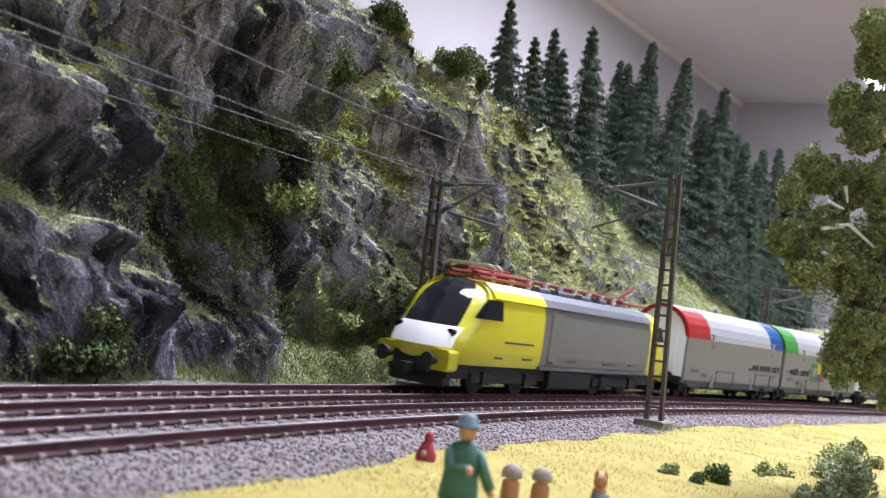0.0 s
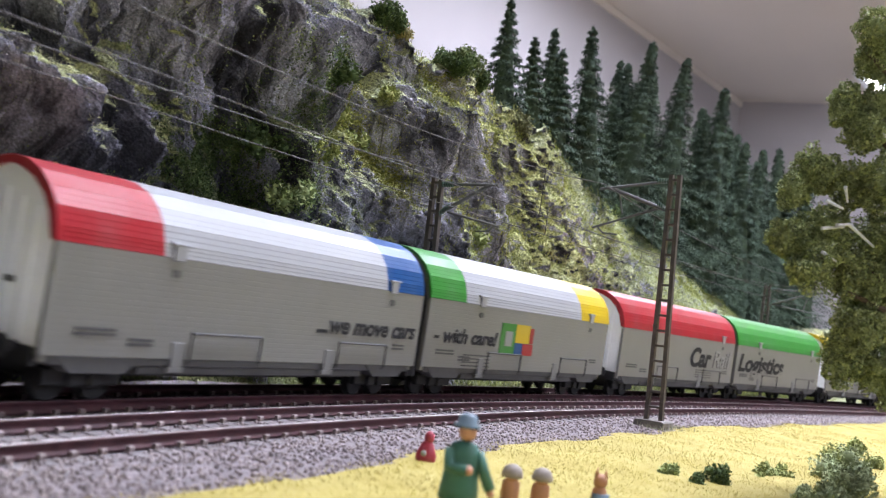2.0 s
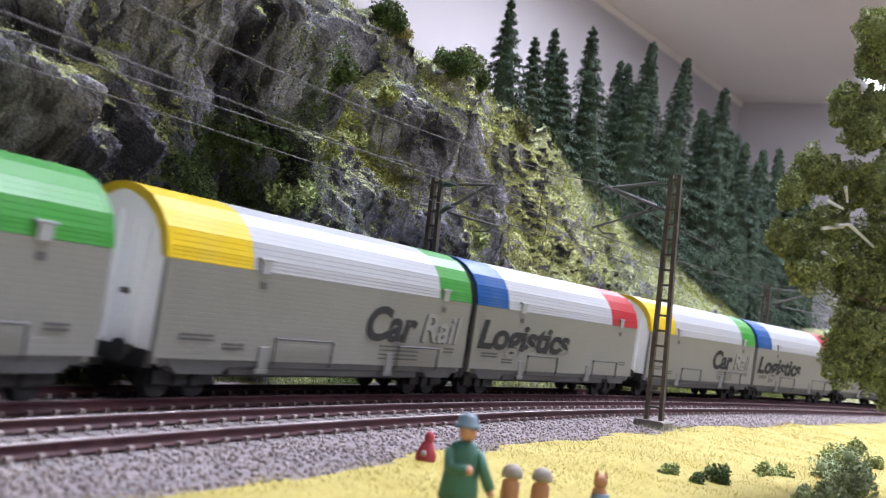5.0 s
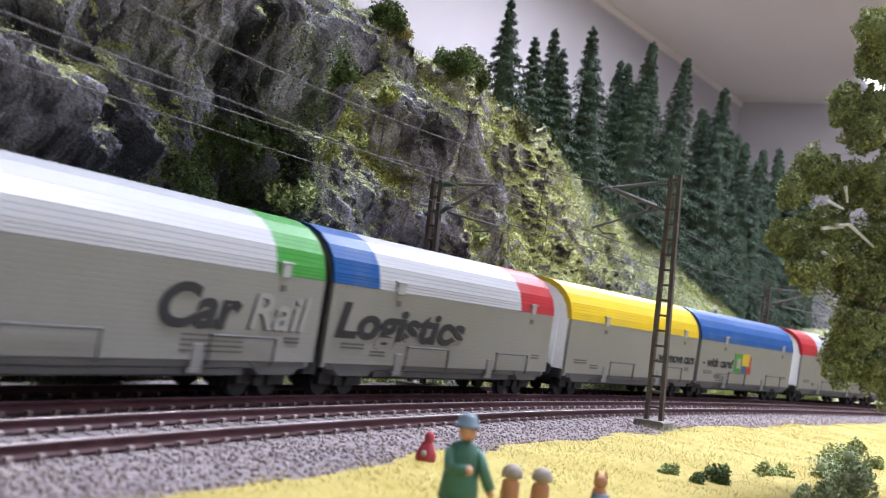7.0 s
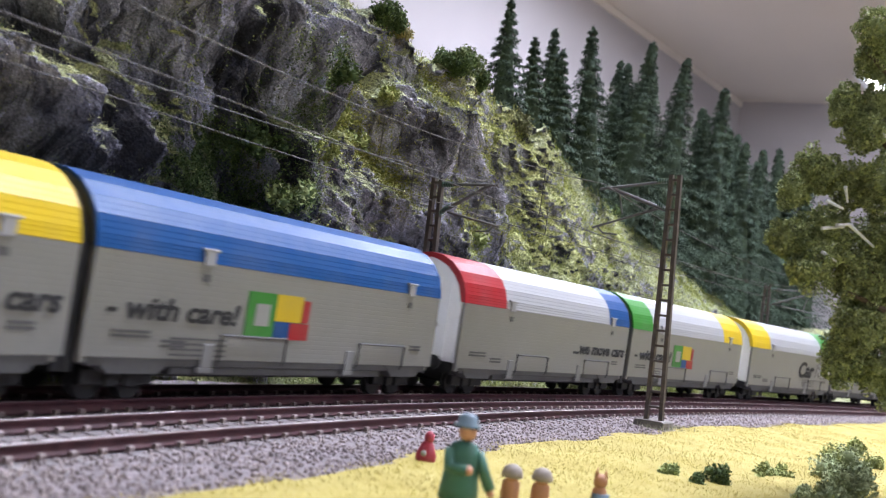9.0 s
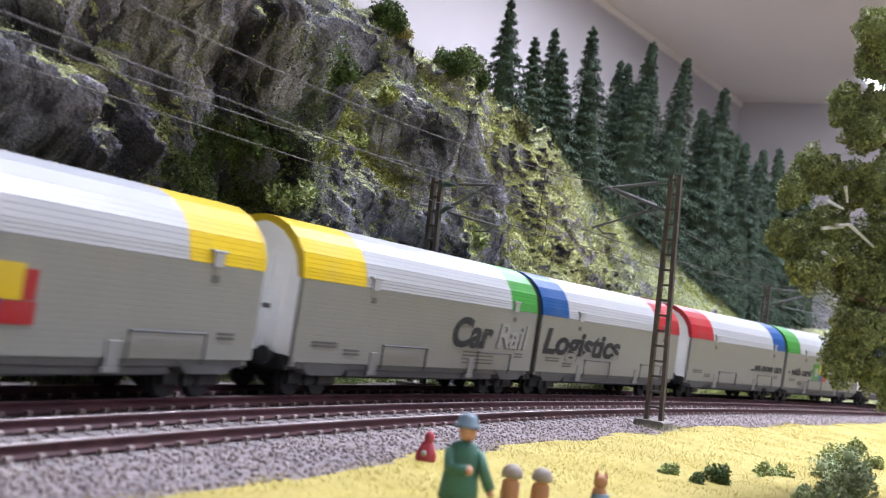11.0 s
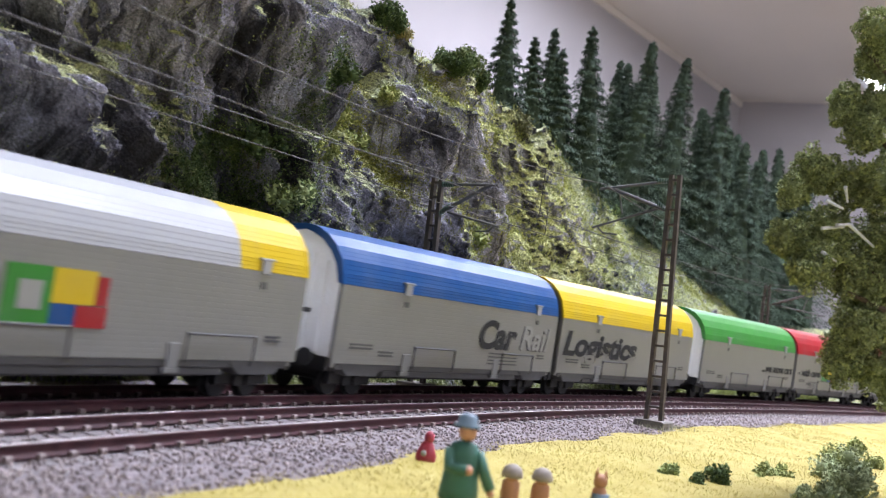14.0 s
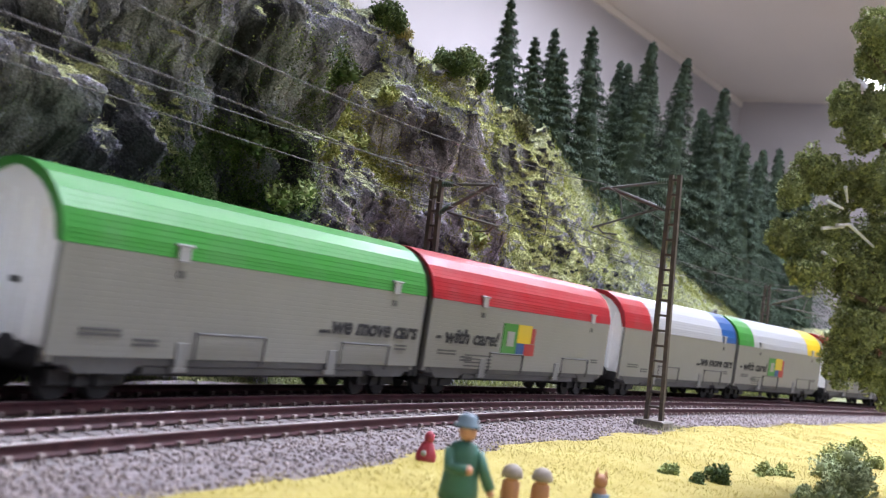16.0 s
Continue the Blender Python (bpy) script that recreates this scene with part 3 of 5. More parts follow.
lattice_mast(62, 63, -3.6, 102, 33, "brown-grey lattice catenary mast on a concrete foot in the ballast", -2.7)
lattice_mast(16, -22, -4, 87, -29, "brown-grey lattice catenary mast at the rock foot", -2.4)
lattice_mast(440, -24, -4, 85, -42, "brown-grey lattice catenary mast by the far curve", -1.5)


def catenary(d, label, s_masts, contact, carry, deep):
    """Carrying wire, contact wire and droppers between masts."""
    w = thing("overhead_line", None, label, "wire", "overhead lines")
    for a, b in zip(s_masts[:-1], s_masts[1:]):
        ss = np.linspace(a, b, 25)
        k = np.linspace(-1, 1, 25)
        sag = carry - deep * (1 - k * k)
        part("carrying_wire", mesh_of("carrying_wire", *tube(line(ss, d, sag), 0.17, 5), WIRE), w)
        part("contact_wire", mesh_of("contact_wire", *tube(line(ss, d, contact + 0 * ss), 0.17, 5), WIRE), w)
        for i in range(3, 24, 6):
            p, q = line(ss[i], d, sag[i]), line(ss[i], d, contact)
            part("dropper", mesh_of("dropper", *tube([p, q], 0.16, 5), WIRE), w)
    return w


catenary(2.0, "thin brown catenary wires over the rear track", [-430, 10, 440, 1000], 68.5, 82.0, 8.0)
catenary(35.0, "thin brown catenary wires over the front track", [-390, 45, 520, 1000], 69.5, 90.0, 10.0)

# ---------------------------------------------------------------- wagons
ARCH = [(17.0, 34.2), (16.5, 37.2), (15.2, 41.4), (12.6, 45.2), (9.0, 48.2), (4.6, 50.1), (0.0, 50.7)]
LONG = 156.0


def arch_ring(inset=0.0, low=9.2):
    half = [(y - inset if y > 0 else 0, z - (inset if z > 35 else 0)) for y, z in ARCH]
    pts = [(-(y), z) for y, z in half] + [(y, z) for y, z in half[::-1][1:]]
    return [(-17.0 + inset, low)] + pts + [(17.0 - inset, low)]


def roof_band(x0, x1, mat, name="roof_band"):
    """The arched roof between two stations, with stepped panel ribs along it."""
    prof = []
    half = ARCH
    for (ya, za), (yb, zb) in zip(half[:-1], half[1:]):
        for k in range(3):
            f = k / 3
            prof.append((ya + (yb - ya) * f + 0.06, za + (zb - za) * f + 0.06))
            prof.append((ya + (yb - ya) * (f + 0.28), za + (zb - za) * (f + 0.28) + 0.10))
    prof.append((0, 50.8))
    full = [(-y, z) for y, z in prof] + [(y, z) for y, z in prof[::-1][1:]]
    k = len(full)
    v = [(x, y, z) for x in (x0, x1) for y, z in full] + [(x, y * 0.955, z - 0.9) for x in (x0, x1) for y, z in full]
    f = []
    for j in range(k - 1):
        f += [(j, j + 1, k + j + 1, k + j), (2 * k + j, 3 * k + j, 3 * k + j + 1, 2 * k + j + 1), (j, 2 * k + j, 2 * k + j + 1, j + 1), (k + j, k + j + 1, 3 * k + j + 1, 3 * k + j)]
    f += [(0, k, 3 * k, 2 * k), (k - 1, 3 * k - 1, 4 * k - 1, 2 * k - 1)]
    return mesh_of(name, v, f, mat)


def letters(text, size, mat, width=None, name="lettering", bold=0.0):
    cu = bpy.data.curves.new(name, "FONT")
    cu.body, cu.size, cu.extrude, cu.offset, cu.shear = text, size * MM, 0.00006, bold * MM, 0.19
    tmp = bpy.data.objects.new(name, cu)
    me = bpy.data.meshes.new_from_object(tmp)
    bpy.data.objects.remove(tmp)
    if width:
        co = [v.co.x for v in me.vertices]
        k = width * MM / (max(co) - min(co))
        for v in me.vertices:
            v.co.x *= k
    me.materials.clear()
    me.materials.append(mat)
    return me


WORDS = {}


def word(key, *args, **more):
    if key not in WORDS:
        WORDS[key] = letters(*args, **more)
    return WORDS[key]


def on_side(x, z):
    return pose(x * MM, -0.01722, z * MM, 90, 0, 0)


SHARED = {}


def shared(key, make):
    if key not in SHARED:
        SHARED[key] = make()
    return SHARED[key]


def wagon_half(front, bands, text, label):
    """One half of a two-part car carrier; x runs from the front end to the rear end, z from the rail head."""
    w = thing("car_carrier_wagon", None, label, "wagon", "car carrier wagons of the train")
    h = LONG / 2

    def body():
        ring = arch_ring(0.9)
        v, f = prism(ring, [-h + 1, h - 1])
        return mesh_of("body", v, f, SIDE)
    part("body", shared("body", body), w)

    def side(sg):
        # side wall of slightly stepped boards, so that it catches the light
        prof = [(16.9, 10.6)]
        for i in range(18):
            z = 10.6 + i * 1.3
            prof += [(17.0, z + 0.1), (17.0, z + 1.12), (16.98, z + 1.2)]
        prof.append((16.95, 34.4))
        k = len(prof)
        v = [(x, sg * y, z) for x in (-h, h) for y, z in prof] + [(x, sg * 15.8, z) for x in (-h, h) for y, z in prof]
        f = []
        for j in range(k - 1):
            f += [(j, j + 1, k + j + 1, k + j), (2 * k + j, 3 * k + j, 3 * k + j + 1, 2 * k + j + 1), (j, 2 * k + j, 2 * k + j + 1, j + 1), (k + j, k + j + 1, 3 * k + j + 1, 3 * k + j)]
        f += [(0, k, 3 * k, 2 * k), (k - 1, 3 * k - 1, 4 * k - 1, 2 * k - 1)]
        return mesh_of("side_wall", v, f, SIDE)
    for sg in (-1, 1):
        part("side_wall", shared(("side", sg), lambda: side(sg)), w, "pale grey boarded side wall")
    x = -h
    for share, colour in bands:
        x1 = x + share
        part("roof_band", shared((x, x1, colour), lambda: roof_band(x, x1 - 0.02, BAND[colour])), w, colour + " roof panel" if colour != "white" else "silver-white roof panel")
        x = x1
    # outer end wall, white with vertical ribs; inner end, black gaiter
    e = -1 if front else 1

    def end_wall(sg):
        ring = arch_ring(1.6, 12.0)
        pc = [prism(ring, sorted((sg * (h - 1), sg * (h - 0.2))))]
        return mesh_of("end_wall", *joined(pc), WHITE)
    door = part("end_wall", shared(("end", e), lambda: end_wall(e)), w, "white ribbed end door")
    for y in (-10, -5, 0, 5, 10):
        part("rib", shared(("rib", e, y), lambda: mesh_of("rib", *box(*sorted((e * (h - 0.3), e * (h + 0.35))), y - 0.5, y + 0.5, 13, 44 - abs(y) * 0.35), WHITE)), door)
    for y in (-5.5, 5.5):
        part("handle", shared(("handle", e, y), lambda: mesh_of("handle", *joined([box(*sorted((e * (h + 0.1), e * (h + 1.2))), y - 1.1, y + 1.1, 24.2, 25.6, 0.3)]), SILL)), door, "dark door handle")

    def rim(sg):
        ring, inner = arch_ring(-0.1, 10)[1:-1], arch_ring(1.7, 10)[1:-1]
        k = len(ring)
        a, b = sg * (h - 1.2), sg * (h + 0.5)
        v = [(q, y, z) for q in (a, b) for y, z in ring] + [(q, y, z) for q in (a, b) for y, z in inner]
        f = []
        for j in range(k - 1):
            f += [(j, j + 1, k + j + 1, k + j), (2 * k + j, 3 * k + j, 3 * k + j + 1, 2 * k + j + 1), (k + j, k + j + 1, 3 * k + j + 1, 3 * k + j), (j, 2 * k + j, 2 * k + j + 1, j + 1)]
        return mesh_of("end_rim", v, f, BAND[bands[0 if front else -1][1]])
    part("end_rim", rim(e), w)

    def gaiter(sg):
        ring = arch_ring(2.2, 7.0)
        return mesh_of("gaiter", *prism(ring, sorted((sg * (h - 0.5), sg * (h + 2.2)))), GAITER)
    part("gaiter", shared(("gaiter", -e), lambda: gaiter(-e)), w, "black folded gaiter between the halves")

    def frame_part():
        pc = [box(-h + 3, h - 3, -16.4, 16.4, 8.6, 11.0, 0.3), box(-h + 30, h - 30, -15.4, 15.4, 6.6, 8.7, 0.3)]
        for a in (-h + 4, h - 30):
            pc.append(([(a, -16.7, 10.8), (a + 26, -16.7, 10.8), (a + 21, -16.7, 7.0), (a + 5, -16.7, 7.0), (a, 16.7, 10.8), (a + 26, 16.7, 10.8), (a + 21, 16.7, 7.0), (a + 5, 16.7, 7.0)],
                       [(0, 1, 2, 3), (7, 6, 5, 4), (0, 4, 5, 1), (1, 5, 6, 2), (2, 6, 7, 3), (3, 7, 4, 0)]))
        return mesh_of("sill", *joined(pc), SILL)
    part("sill", shared("sill", frame_part), w, "dark grey weathered sill")

    def under():
        pc = [box(-h + 8, h - 8, -9, 9, 5.2, 9, 0.5)]
        for a in (-h + 17, h - 17):
            pc += [box(a - 11, a + 11, -12.5, -10.6, 3.6, 7.4, 0.4), box(a - 11, a + 11, 10.6, 12.5, 3.6, 7.4, 0.4)]
            for k in (-3, 3):
                pc += [box(a + k - 1.6, a + k + 1.6, -13.4, -12.4, 3.4, 6.4, 0.3), box(a + k - 1.6, a + k + 1.6, 12.4, 13.4, 3.4, 6.4, 0.3)]
        return mesh_of("running_gear", *joined(pc), BLACK)
    part("running_gear", shared("under", under), w, "black running gear")
    for a in (-h + 17, h - 17):
        for k in (-6.5, 6.5):
            part("wheelset", shared("wheelset", lambda: mesh_of("wheelset", *joined([disc(0, -8.6, 4.7, 4.7, 2.2), disc(0, 8.6, 4.7, 4.7, 2.2), disc(0, 0, 4.7, 1.0, 17, "y", 8), disc(0, -8.0, 4.7, 5.3, 0.6), disc(0, 8.0, 4.7, 5.3, 0.6)]), BLACK)),
                 w, "", pose((a + k) * MM, 0, 0))
    # roller-roof latches, ladders, rails and data panels
    for a in (-h + 36, h - 20):
        part("latch", shared("latch", lambda: mesh_of("latch", *joined([box(-1.9, 1.9, -17.4, -16.0, 33.4, 37.2, 0.2), box(-3.0, 3.0, -17.5, -16.0, 37.0, 37.7, 0.15)]), ROOFWHITE)), w, "pale metal roof latch", pose(a * MM, 0, 0))
        part("latch_mark", shared("latch_mark", lambda: mesh_of("latch_mark", *joined([box(-1.3, 1.3, -17.15, -16.9, 29.6, 31.4)]), SILL)), w, "", pose(a * MM, 0, 0))
    for a in (-h + 44, h - 48):
        part("handrail", shared("handrail", lambda: mesh_of("handrail", *joined([tube([(0, -17.2, 9.4), (0, -17.8, 10.5), (0, -17.8, 17), (27, -17.8, 17), (27, -17.8, 10.5), (27, -17.2, 9.4)], 0.35, 6)]), SILL)), w, "grey handrail frame", pose(a * MM, 0, 0))
        part("step", shared("step", lambda: mesh_of("step", *joined([box(-5.6, -1.4, -17.3, -16.9, 8.6, 14.6, 0.15), box(-6.2, -1.0, -17.3, -16.4, 7.4, 8.7, 0.15)]), SILL2)), w, "grey step panel", pose(a * MM, 0, 0))
    for a, b, c in ((-h + 8, 12, 16.5), (-h + 24, 8, 14.6), (h - 16, 7, 17.0)):
        part("data_panel", shared(("data", b), lambda: mesh_of("data_panel", *joined([box(0, b, -17.16, -17.0, -0.2 - 1.1 * i, 0.45 - 1.1 * i) for i in range(2)]), SILL)), w, "", pose(a * MM, 0, c * MM))
    buf = [disc(e * (h + 3.6), y, 11.5, 2.6, 0.8, "x", 14) for y in (-9.5, 9.5)] + [disc(e * (h + 1.6), y, 11.5, 1.2, 4.4, "x", 10) for y in (-9.5, 9.5)]
    part("buffer_beam", shared(("buf", e), lambda: mesh_of("buffer_beam", *joined(buf + [box(*sorted((e * (h - 2), e * (h + 0.2))), -15, 15, 8, 12.2, 0.3), box(*sorted((e * h, e * (h + 6.8))), -2, 2, 6.5, 8.5, 0.3)]), BLACK)), w, "black buffers and coupling")
    # lettering
    if text == "car":
        part("lettering", word("Car", "Car", 14.4, LETTER, 31, bold=0.52), w, "black lettering", on_side(h - 69, 18.8))
        part("lettering_shadow", word("Rail shadow", "Rail", 13.8, LETTER, 27, bold=0.1), w, "dark edge behind the white lettering", on_side(h - 34.7, 18.9))
        part("lettering", word("Rail", "Rail", 13.8, LETTER_WHITE, 27, bold=0.15), w, "white lettering", on_side(h - 34, 19.2) @ Matrix.Translation((0, 0, 0.00008)))
        for i in range(4):
            part("data_panel", shared("line", lambda: mesh_of("data_panel", *joined([box(0, 24, -17.14, -17.0, 0, 0.5)]), SILL)), w, "", pose((h - 58) * MM, 0, (12.6 + 1.3 * i) * MM))
    elif text == "logistics":
        part("lettering", word("Logistics", "Logistics", 14.4, LETTER, 78, bold=0.52), w, "black lettering", on_side(-h + 3, 18.8))
    elif text == "move":
        part("lettering", word("move", "...we move cars", 7.2, LETTER, 57, bold=0.2), w, "black lettering", on_side(h - 60, 19.6))
    elif text == "care":
        part("lettering", word("care", "- with care!", 7.2, LETTER, 45, bold=0.2), w, "black lettering", on_side(-h + 5, 19.6))
        for key, x0, x1, z0, z1, mat in (("a", 53, 65, 17.0, 28.8, BAND["green"]), ("b", 65.1, 77, 21.6, 28.8, BAND["yellow"]), ("c", 65.1, 72, 17.2, 21.5, BAND["blue"]), ("d", 72.1, 81, 16.8, 21.4, BAND["red"]), ("e", 77.1, 80.5, 21.6, 27.8, BAND["red"]), ("f", 56.5, 62.5, 20.0, 25.8, LETTER_WHITE)):
            dy = 0.1 if key == "f" else 0.0
            part("emblem", shared(("emblem", key), lambda: mesh_of("emblem", *joined([box(-h + x0, -h + x1, -17.2 - dy, -17.0, z0, z1)]), mat)), w, "coloured emblem block")
        for i in range(4):
            part("data_panel", shared("line2", lambda: mesh_of("data_panel", *joined([box(0, 20, -17.14, -17.0, 0, 0.5)]), SILL)), w, "", pose((-h + 27) * MM, 0, (11.4 + 1.3 * i) * MM))
    return w


UNITS = [("red", "", "blue", "green", "", "yellow", "move"), ("red", "red", "red", "green", "green", "green", "car"),
         ("yellow", "", "green", "blue", "", "red", "car"), ("yellow", "", "green", "blue", "", "red", "car"),
         ("yellow", "yellow", "yellow", "blue", "blue", "blue", "move"), ("red", "", "blue", "green", "", "yellow", "move"),
         ("yellow", "", "green", "blue", "", "red", "car"), ("red", "", "blue", "green", "", "yellow", "move"),
         ("blue", "blue", "blue", "yellow", "yellow", "yellow", "car"), ("green", "green", "green", "red", "red", "red", "move"),
         ("red", "", "blue", "green", "", "yellow", "move"), ("red", "red", "red", "blue", "blue", "blue", "car")]
PITCH = 336.9
TRAIN = []          # (object, distance of its middle behind the front of the first wagon, wheel base)


def bands_of(a, b, c):
    if b:
        return [(LONG, a)]
    return [(31.0, a), (LONG - 31 - 24, "white"), (24.0, c)]


for k, (a, b, c, d, e, f, text) in enumerate(UNITS):
    one = wagon_half(True, bands_of(a, b, c), "car" if text == "car" else "move",
                     "grey car carrier with %s roof, first of a pair" % (a if b else "%s-silver-%s" % (a, c)))
    two = wagon_half(False, [(24.0, d), (LONG - 55, "white"), (31.0, f)] if not e else [(LONG, d)], "logistics" if text == "car" else "care",
                     "grey car carrier with %s roof, second of a pair" % (d if e else "%s-silver-%s" % (d, f)))
    TRAIN.append((one, k * PITCH + 2.6 + LONG / 2, 52.0))
    TRAIN.append((two, k * PITCH + 164.3 + LONG / 2, 52.0))

# ---------------------------------------------------------------- the electric locomotive
LEVELS = [(11.5, 15.6, 102.5), (13.5, 16.6, 104.2), (17.0, 17.1, 104.4), (21.5, 17.2, 102.2), (25.0, 17.2, 99.2), (29.5, 17.0, 95.6),
          (33.5, 16.7, 92.4), (37.0, 15.8, 89.4), (40.0, 13.8, 86.4), (42.2, 10.4, 83.0), (43.3, 5.4, 80.6), (43.7, 0.0, 79.2)]   # height, half width, nose
AROUND = [(1.0, 1.0), (0.84, 1.0), (0.48, 0.99), (0.24, 0.955), (0.10, 0.89), (0.03, 0.80), (0.0, 0.70), (0.0, 0.48), (0.0, 0.24), (0.0, 0.0)]


def cab(sg):
    """The curved cab shell; sg is -1 for the leading end. Returns faces by kind."""
    around = AROUND + [(t, -y) for t, y in AROUND[-2::-1]]
    v = []
    for z, w, nose in LEVELS:
        for t, y in around:
            x = nose + (14.0 + max(0, z - 24) * 0.45 if sg > 0 else 0.0) - (5.0 if sg > 0 else 9.0) * y * y * (1 if z < 24 else 1.25) * (1 - t)
            v.append((sg * (x + t * ((84 if sg > 0 else 77) - x)), sg * y * w, z))
    n, rows = len(around), len(LEVELS)
    groups = {"shell": [], "screen": [], "panel": [], "window": [], "bumper": []}
    for i in range(rows - 1):
        for j in range(n - 1):
            q = (i * n + j, i * n + j + 1, (i + 1) * n + j + 1, (i + 1) * n + j)
            mid = 5 <= j <= n - 7
            kind = "shell"
            if 4 <= i <= 10 and 6 <= j <= n - 8:
                kind = "screen"
            elif 2 <= i <= 3 and mid:
                kind = "panel"
            groups[kind].append(q)
    return v, groups


def shell_ring(low=11.5):
    half = [(w, z) for z, w, _ in LEVELS]
    return [(y, z) for y, z in half] + [(-y, z) for y, z in half[::-1][1:]]


def locomotive():
    lo = thing("electric_locomotive", None, "yellow and grey electric locomotive with red roof gear", "locomotive")
    for sg in (-1, 1):
        v, g = cab(sg)
        e = 14.0 if sg > 0 else 0.0
        part("cab", mesh_of("cab", v, g["shell"], YELLOW, None, True), lo, "bright yellow rounded cab")
        part("windscreen", mesh_of("windscreen", v, g["screen"], GLASS_DARK, None, True), lo, "dark raked windscreen")
        part("front_panel", mesh_of("front_panel", v, g["panel"], WHITE, None, True), lo, "white panel below the windscreen")
        for side in (-1, 1):
            a, b, c = (82, 91, 70) if sg < 0 else (99, 103.5, 91)
            q = [(sg * c, side * 17.0, 29.2), (sg * b, side * (16.9 if sg < 0 else 16.6), 29.2), (sg * a, side * 16.1, 36.6), (sg * (c + 1), side * 16.3, 36.6)]
            q += [(x, y + side * 0.45, z) for x, y, z in q]
            part("side_window", mesh_of("side_window", q, [(0, 1, 2, 3), (7, 6, 5, 4), (0, 4, 5, 1), (1, 5, 6, 2), (2, 6, 7, 3), (3, 7, 4, 0)], GLASS_DARK), lo, "dark cab side window")
        for y in (-11.5, 11.5):
            part("headlight", mesh_of("headlight", *joined([disc(sg * (96.0 + e), y, 22.4, 1.7, 2.6, "x", 14)]), GLASS_DARK), lo, "dark glazed headlight cluster")
            part("buffer", mesh_of("buffer", *joined([disc(sg * (107.4 + e), y * 0.85, 12.0, 2.9, 0.9, "x", 18), disc(sg * (104.6 + e), y * 0.85, 12.0, 1.5, 5.0, "x", 12)]), BLACK), lo, "black round buffer")
        part("buffer_beam", mesh_of("buffer_beam", *joined([box(*sorted((sg * (96 + e), sg * (102.4 + e))), -15.8, -8.0, 8.6, 16.4, 1.0), box(*sorted((sg * (96 + e), sg * (102.4 + e))), 8.0, 15.8, 8.6, 16.4, 1.0), box(*sorted((sg * (96 + e), sg * (101.0 + e))), -8.2, 8.2, 14.2, 16.2, 0.6)]), YELLOW), lo, "yellow buffer beam")
        part("snow_plough", mesh_of("snow_plough", *joined([box(*sorted((sg * (93 + e), sg * (98 + e))), -12, 12, 2.6, 8.4, 0.8), box(*sorted((sg * (96 + e), sg * (103 + e))), -7.9, 7.9, 7.5, 14.0, 0.6), box(*sorted((sg * (102 + e), sg * (108 + e))), -2, 2, 6, 10, 0.5)]), BLACK), lo, "black plough and coupling")
    ring = shell_ring()
    part("front_side", mesh_of("front_side", *prism(ring, [-77.0, -34.0]), YELLOW), lo, "yellow body side behind the cab")
    part("body", mesh_of("body", *prism(ring, [-34.0, 84.0]), LOCO_GREY), lo, "grey body side")
    for x0, x1, mat in ((-77, -34, YELLOW), (-34, 84, LOCO_ROOF)):
        part("roof_cowl", mesh_of("roof_cowl", *prism([(-16.9, 37.4), (-14.6, 40.4), (-11, 43.0), (11, 43.0), (14.6, 40.4), (16.9, 37.4)], [x0, x1]), mat), lo)
    part("door", mesh_of("door", *joined([box(-28, -19, -17.5, -16.9, 14, 35, 0.2)]), LOCO_GREY), lo, "grey side door")
    part("door_handle", mesh_of("door_handle", *joined([box(-27, -23.5, -17.8, -17.2, 14.2, 15.2)]), BLACK), lo)
    part("sill_stripe", mesh_of("sill_stripe", *joined([box(-34, 84, -17.35, -16.0, 11.4, 12.6), box(-34, 84, 16.0, 17.35, 11.4, 12.6)]), LOCO_ROOF), lo)
    for x0, w_, z in ((-66, 24, 20.8), (-72, 6, 14.6), (-50, 8, 14.8), (-10, 10, 15.2), (30, 12, 15.2), (60, 8, 15.4)):
        part("data_panel", mesh_of("data_panel", *joined([box(x0, x0 + w_, -17.42, -17.1, z, z + 0.8)]), SILL), lo)
    part("underframe", mesh_of("underframe", *joined([box(-98, 98, -13, 13, 6.0, 11.6, 0.5), box(-20, 22, -15.4, 15.4, 3.2, 11.6, 1.0)]), BLACK), lo, "black underframe with boxes")
    for c in (-55, 55):
        pc = [box(c - 27, c + 27, -14.0, -12.2, 4.6, 8.6, 0.6), box(c - 27, c + 27, 12.2, 14.0, 4.6, 8.6, 0.6)]
        for k in (-17, 17):
            pc += [box(c + k - 3, c + k + 3, y - 0.9, y + 0.9, 4.0, 9.4, 0.4) for y in (-14.2, 14.2)]
        bogie = part("bogie", mesh_of("bogie", *joined(pc), BLACK), lo, "black bogie frame")
        for k in (-17, 17):
            part("wheelset", mesh_of("wheelset", *joined([disc(c + k, -8.6, 6.6, 6.6, 2.4), disc(c + k, 8.6, 6.6, 6.6, 2.4), disc(c + k, 0, 6.6, 1.2, 17, "y", 8)]), BLACK), bogie)
    # roof gear: red bus bars, insulators, two pantographs
    for y in (-4.5, 4.5):
        part("bus_bar", mesh_of("bus_bar", *tube([(-62, y, 47.6), (-20, y, 47.2), (30, y, 47.2), (72, y, 46.6)], 0.5, 8), PANTO_RED), lo, "red roof bar")
    for x in range(-60, 76, 15):
        for y in (-4.5, 4.5):
            part("insulator", shared(("loco_ins", y), lambda: mesh_of("insulator", *joined([disc(0, 0, 44 + 0.9 * i, 1.3 if i % 2 else 0.9, 0.8, "z", 10) for i in range(4)]), WHITE if y < 0 else PANTO_RED)), lo, "", pose(x * MM, y * MM, 0))
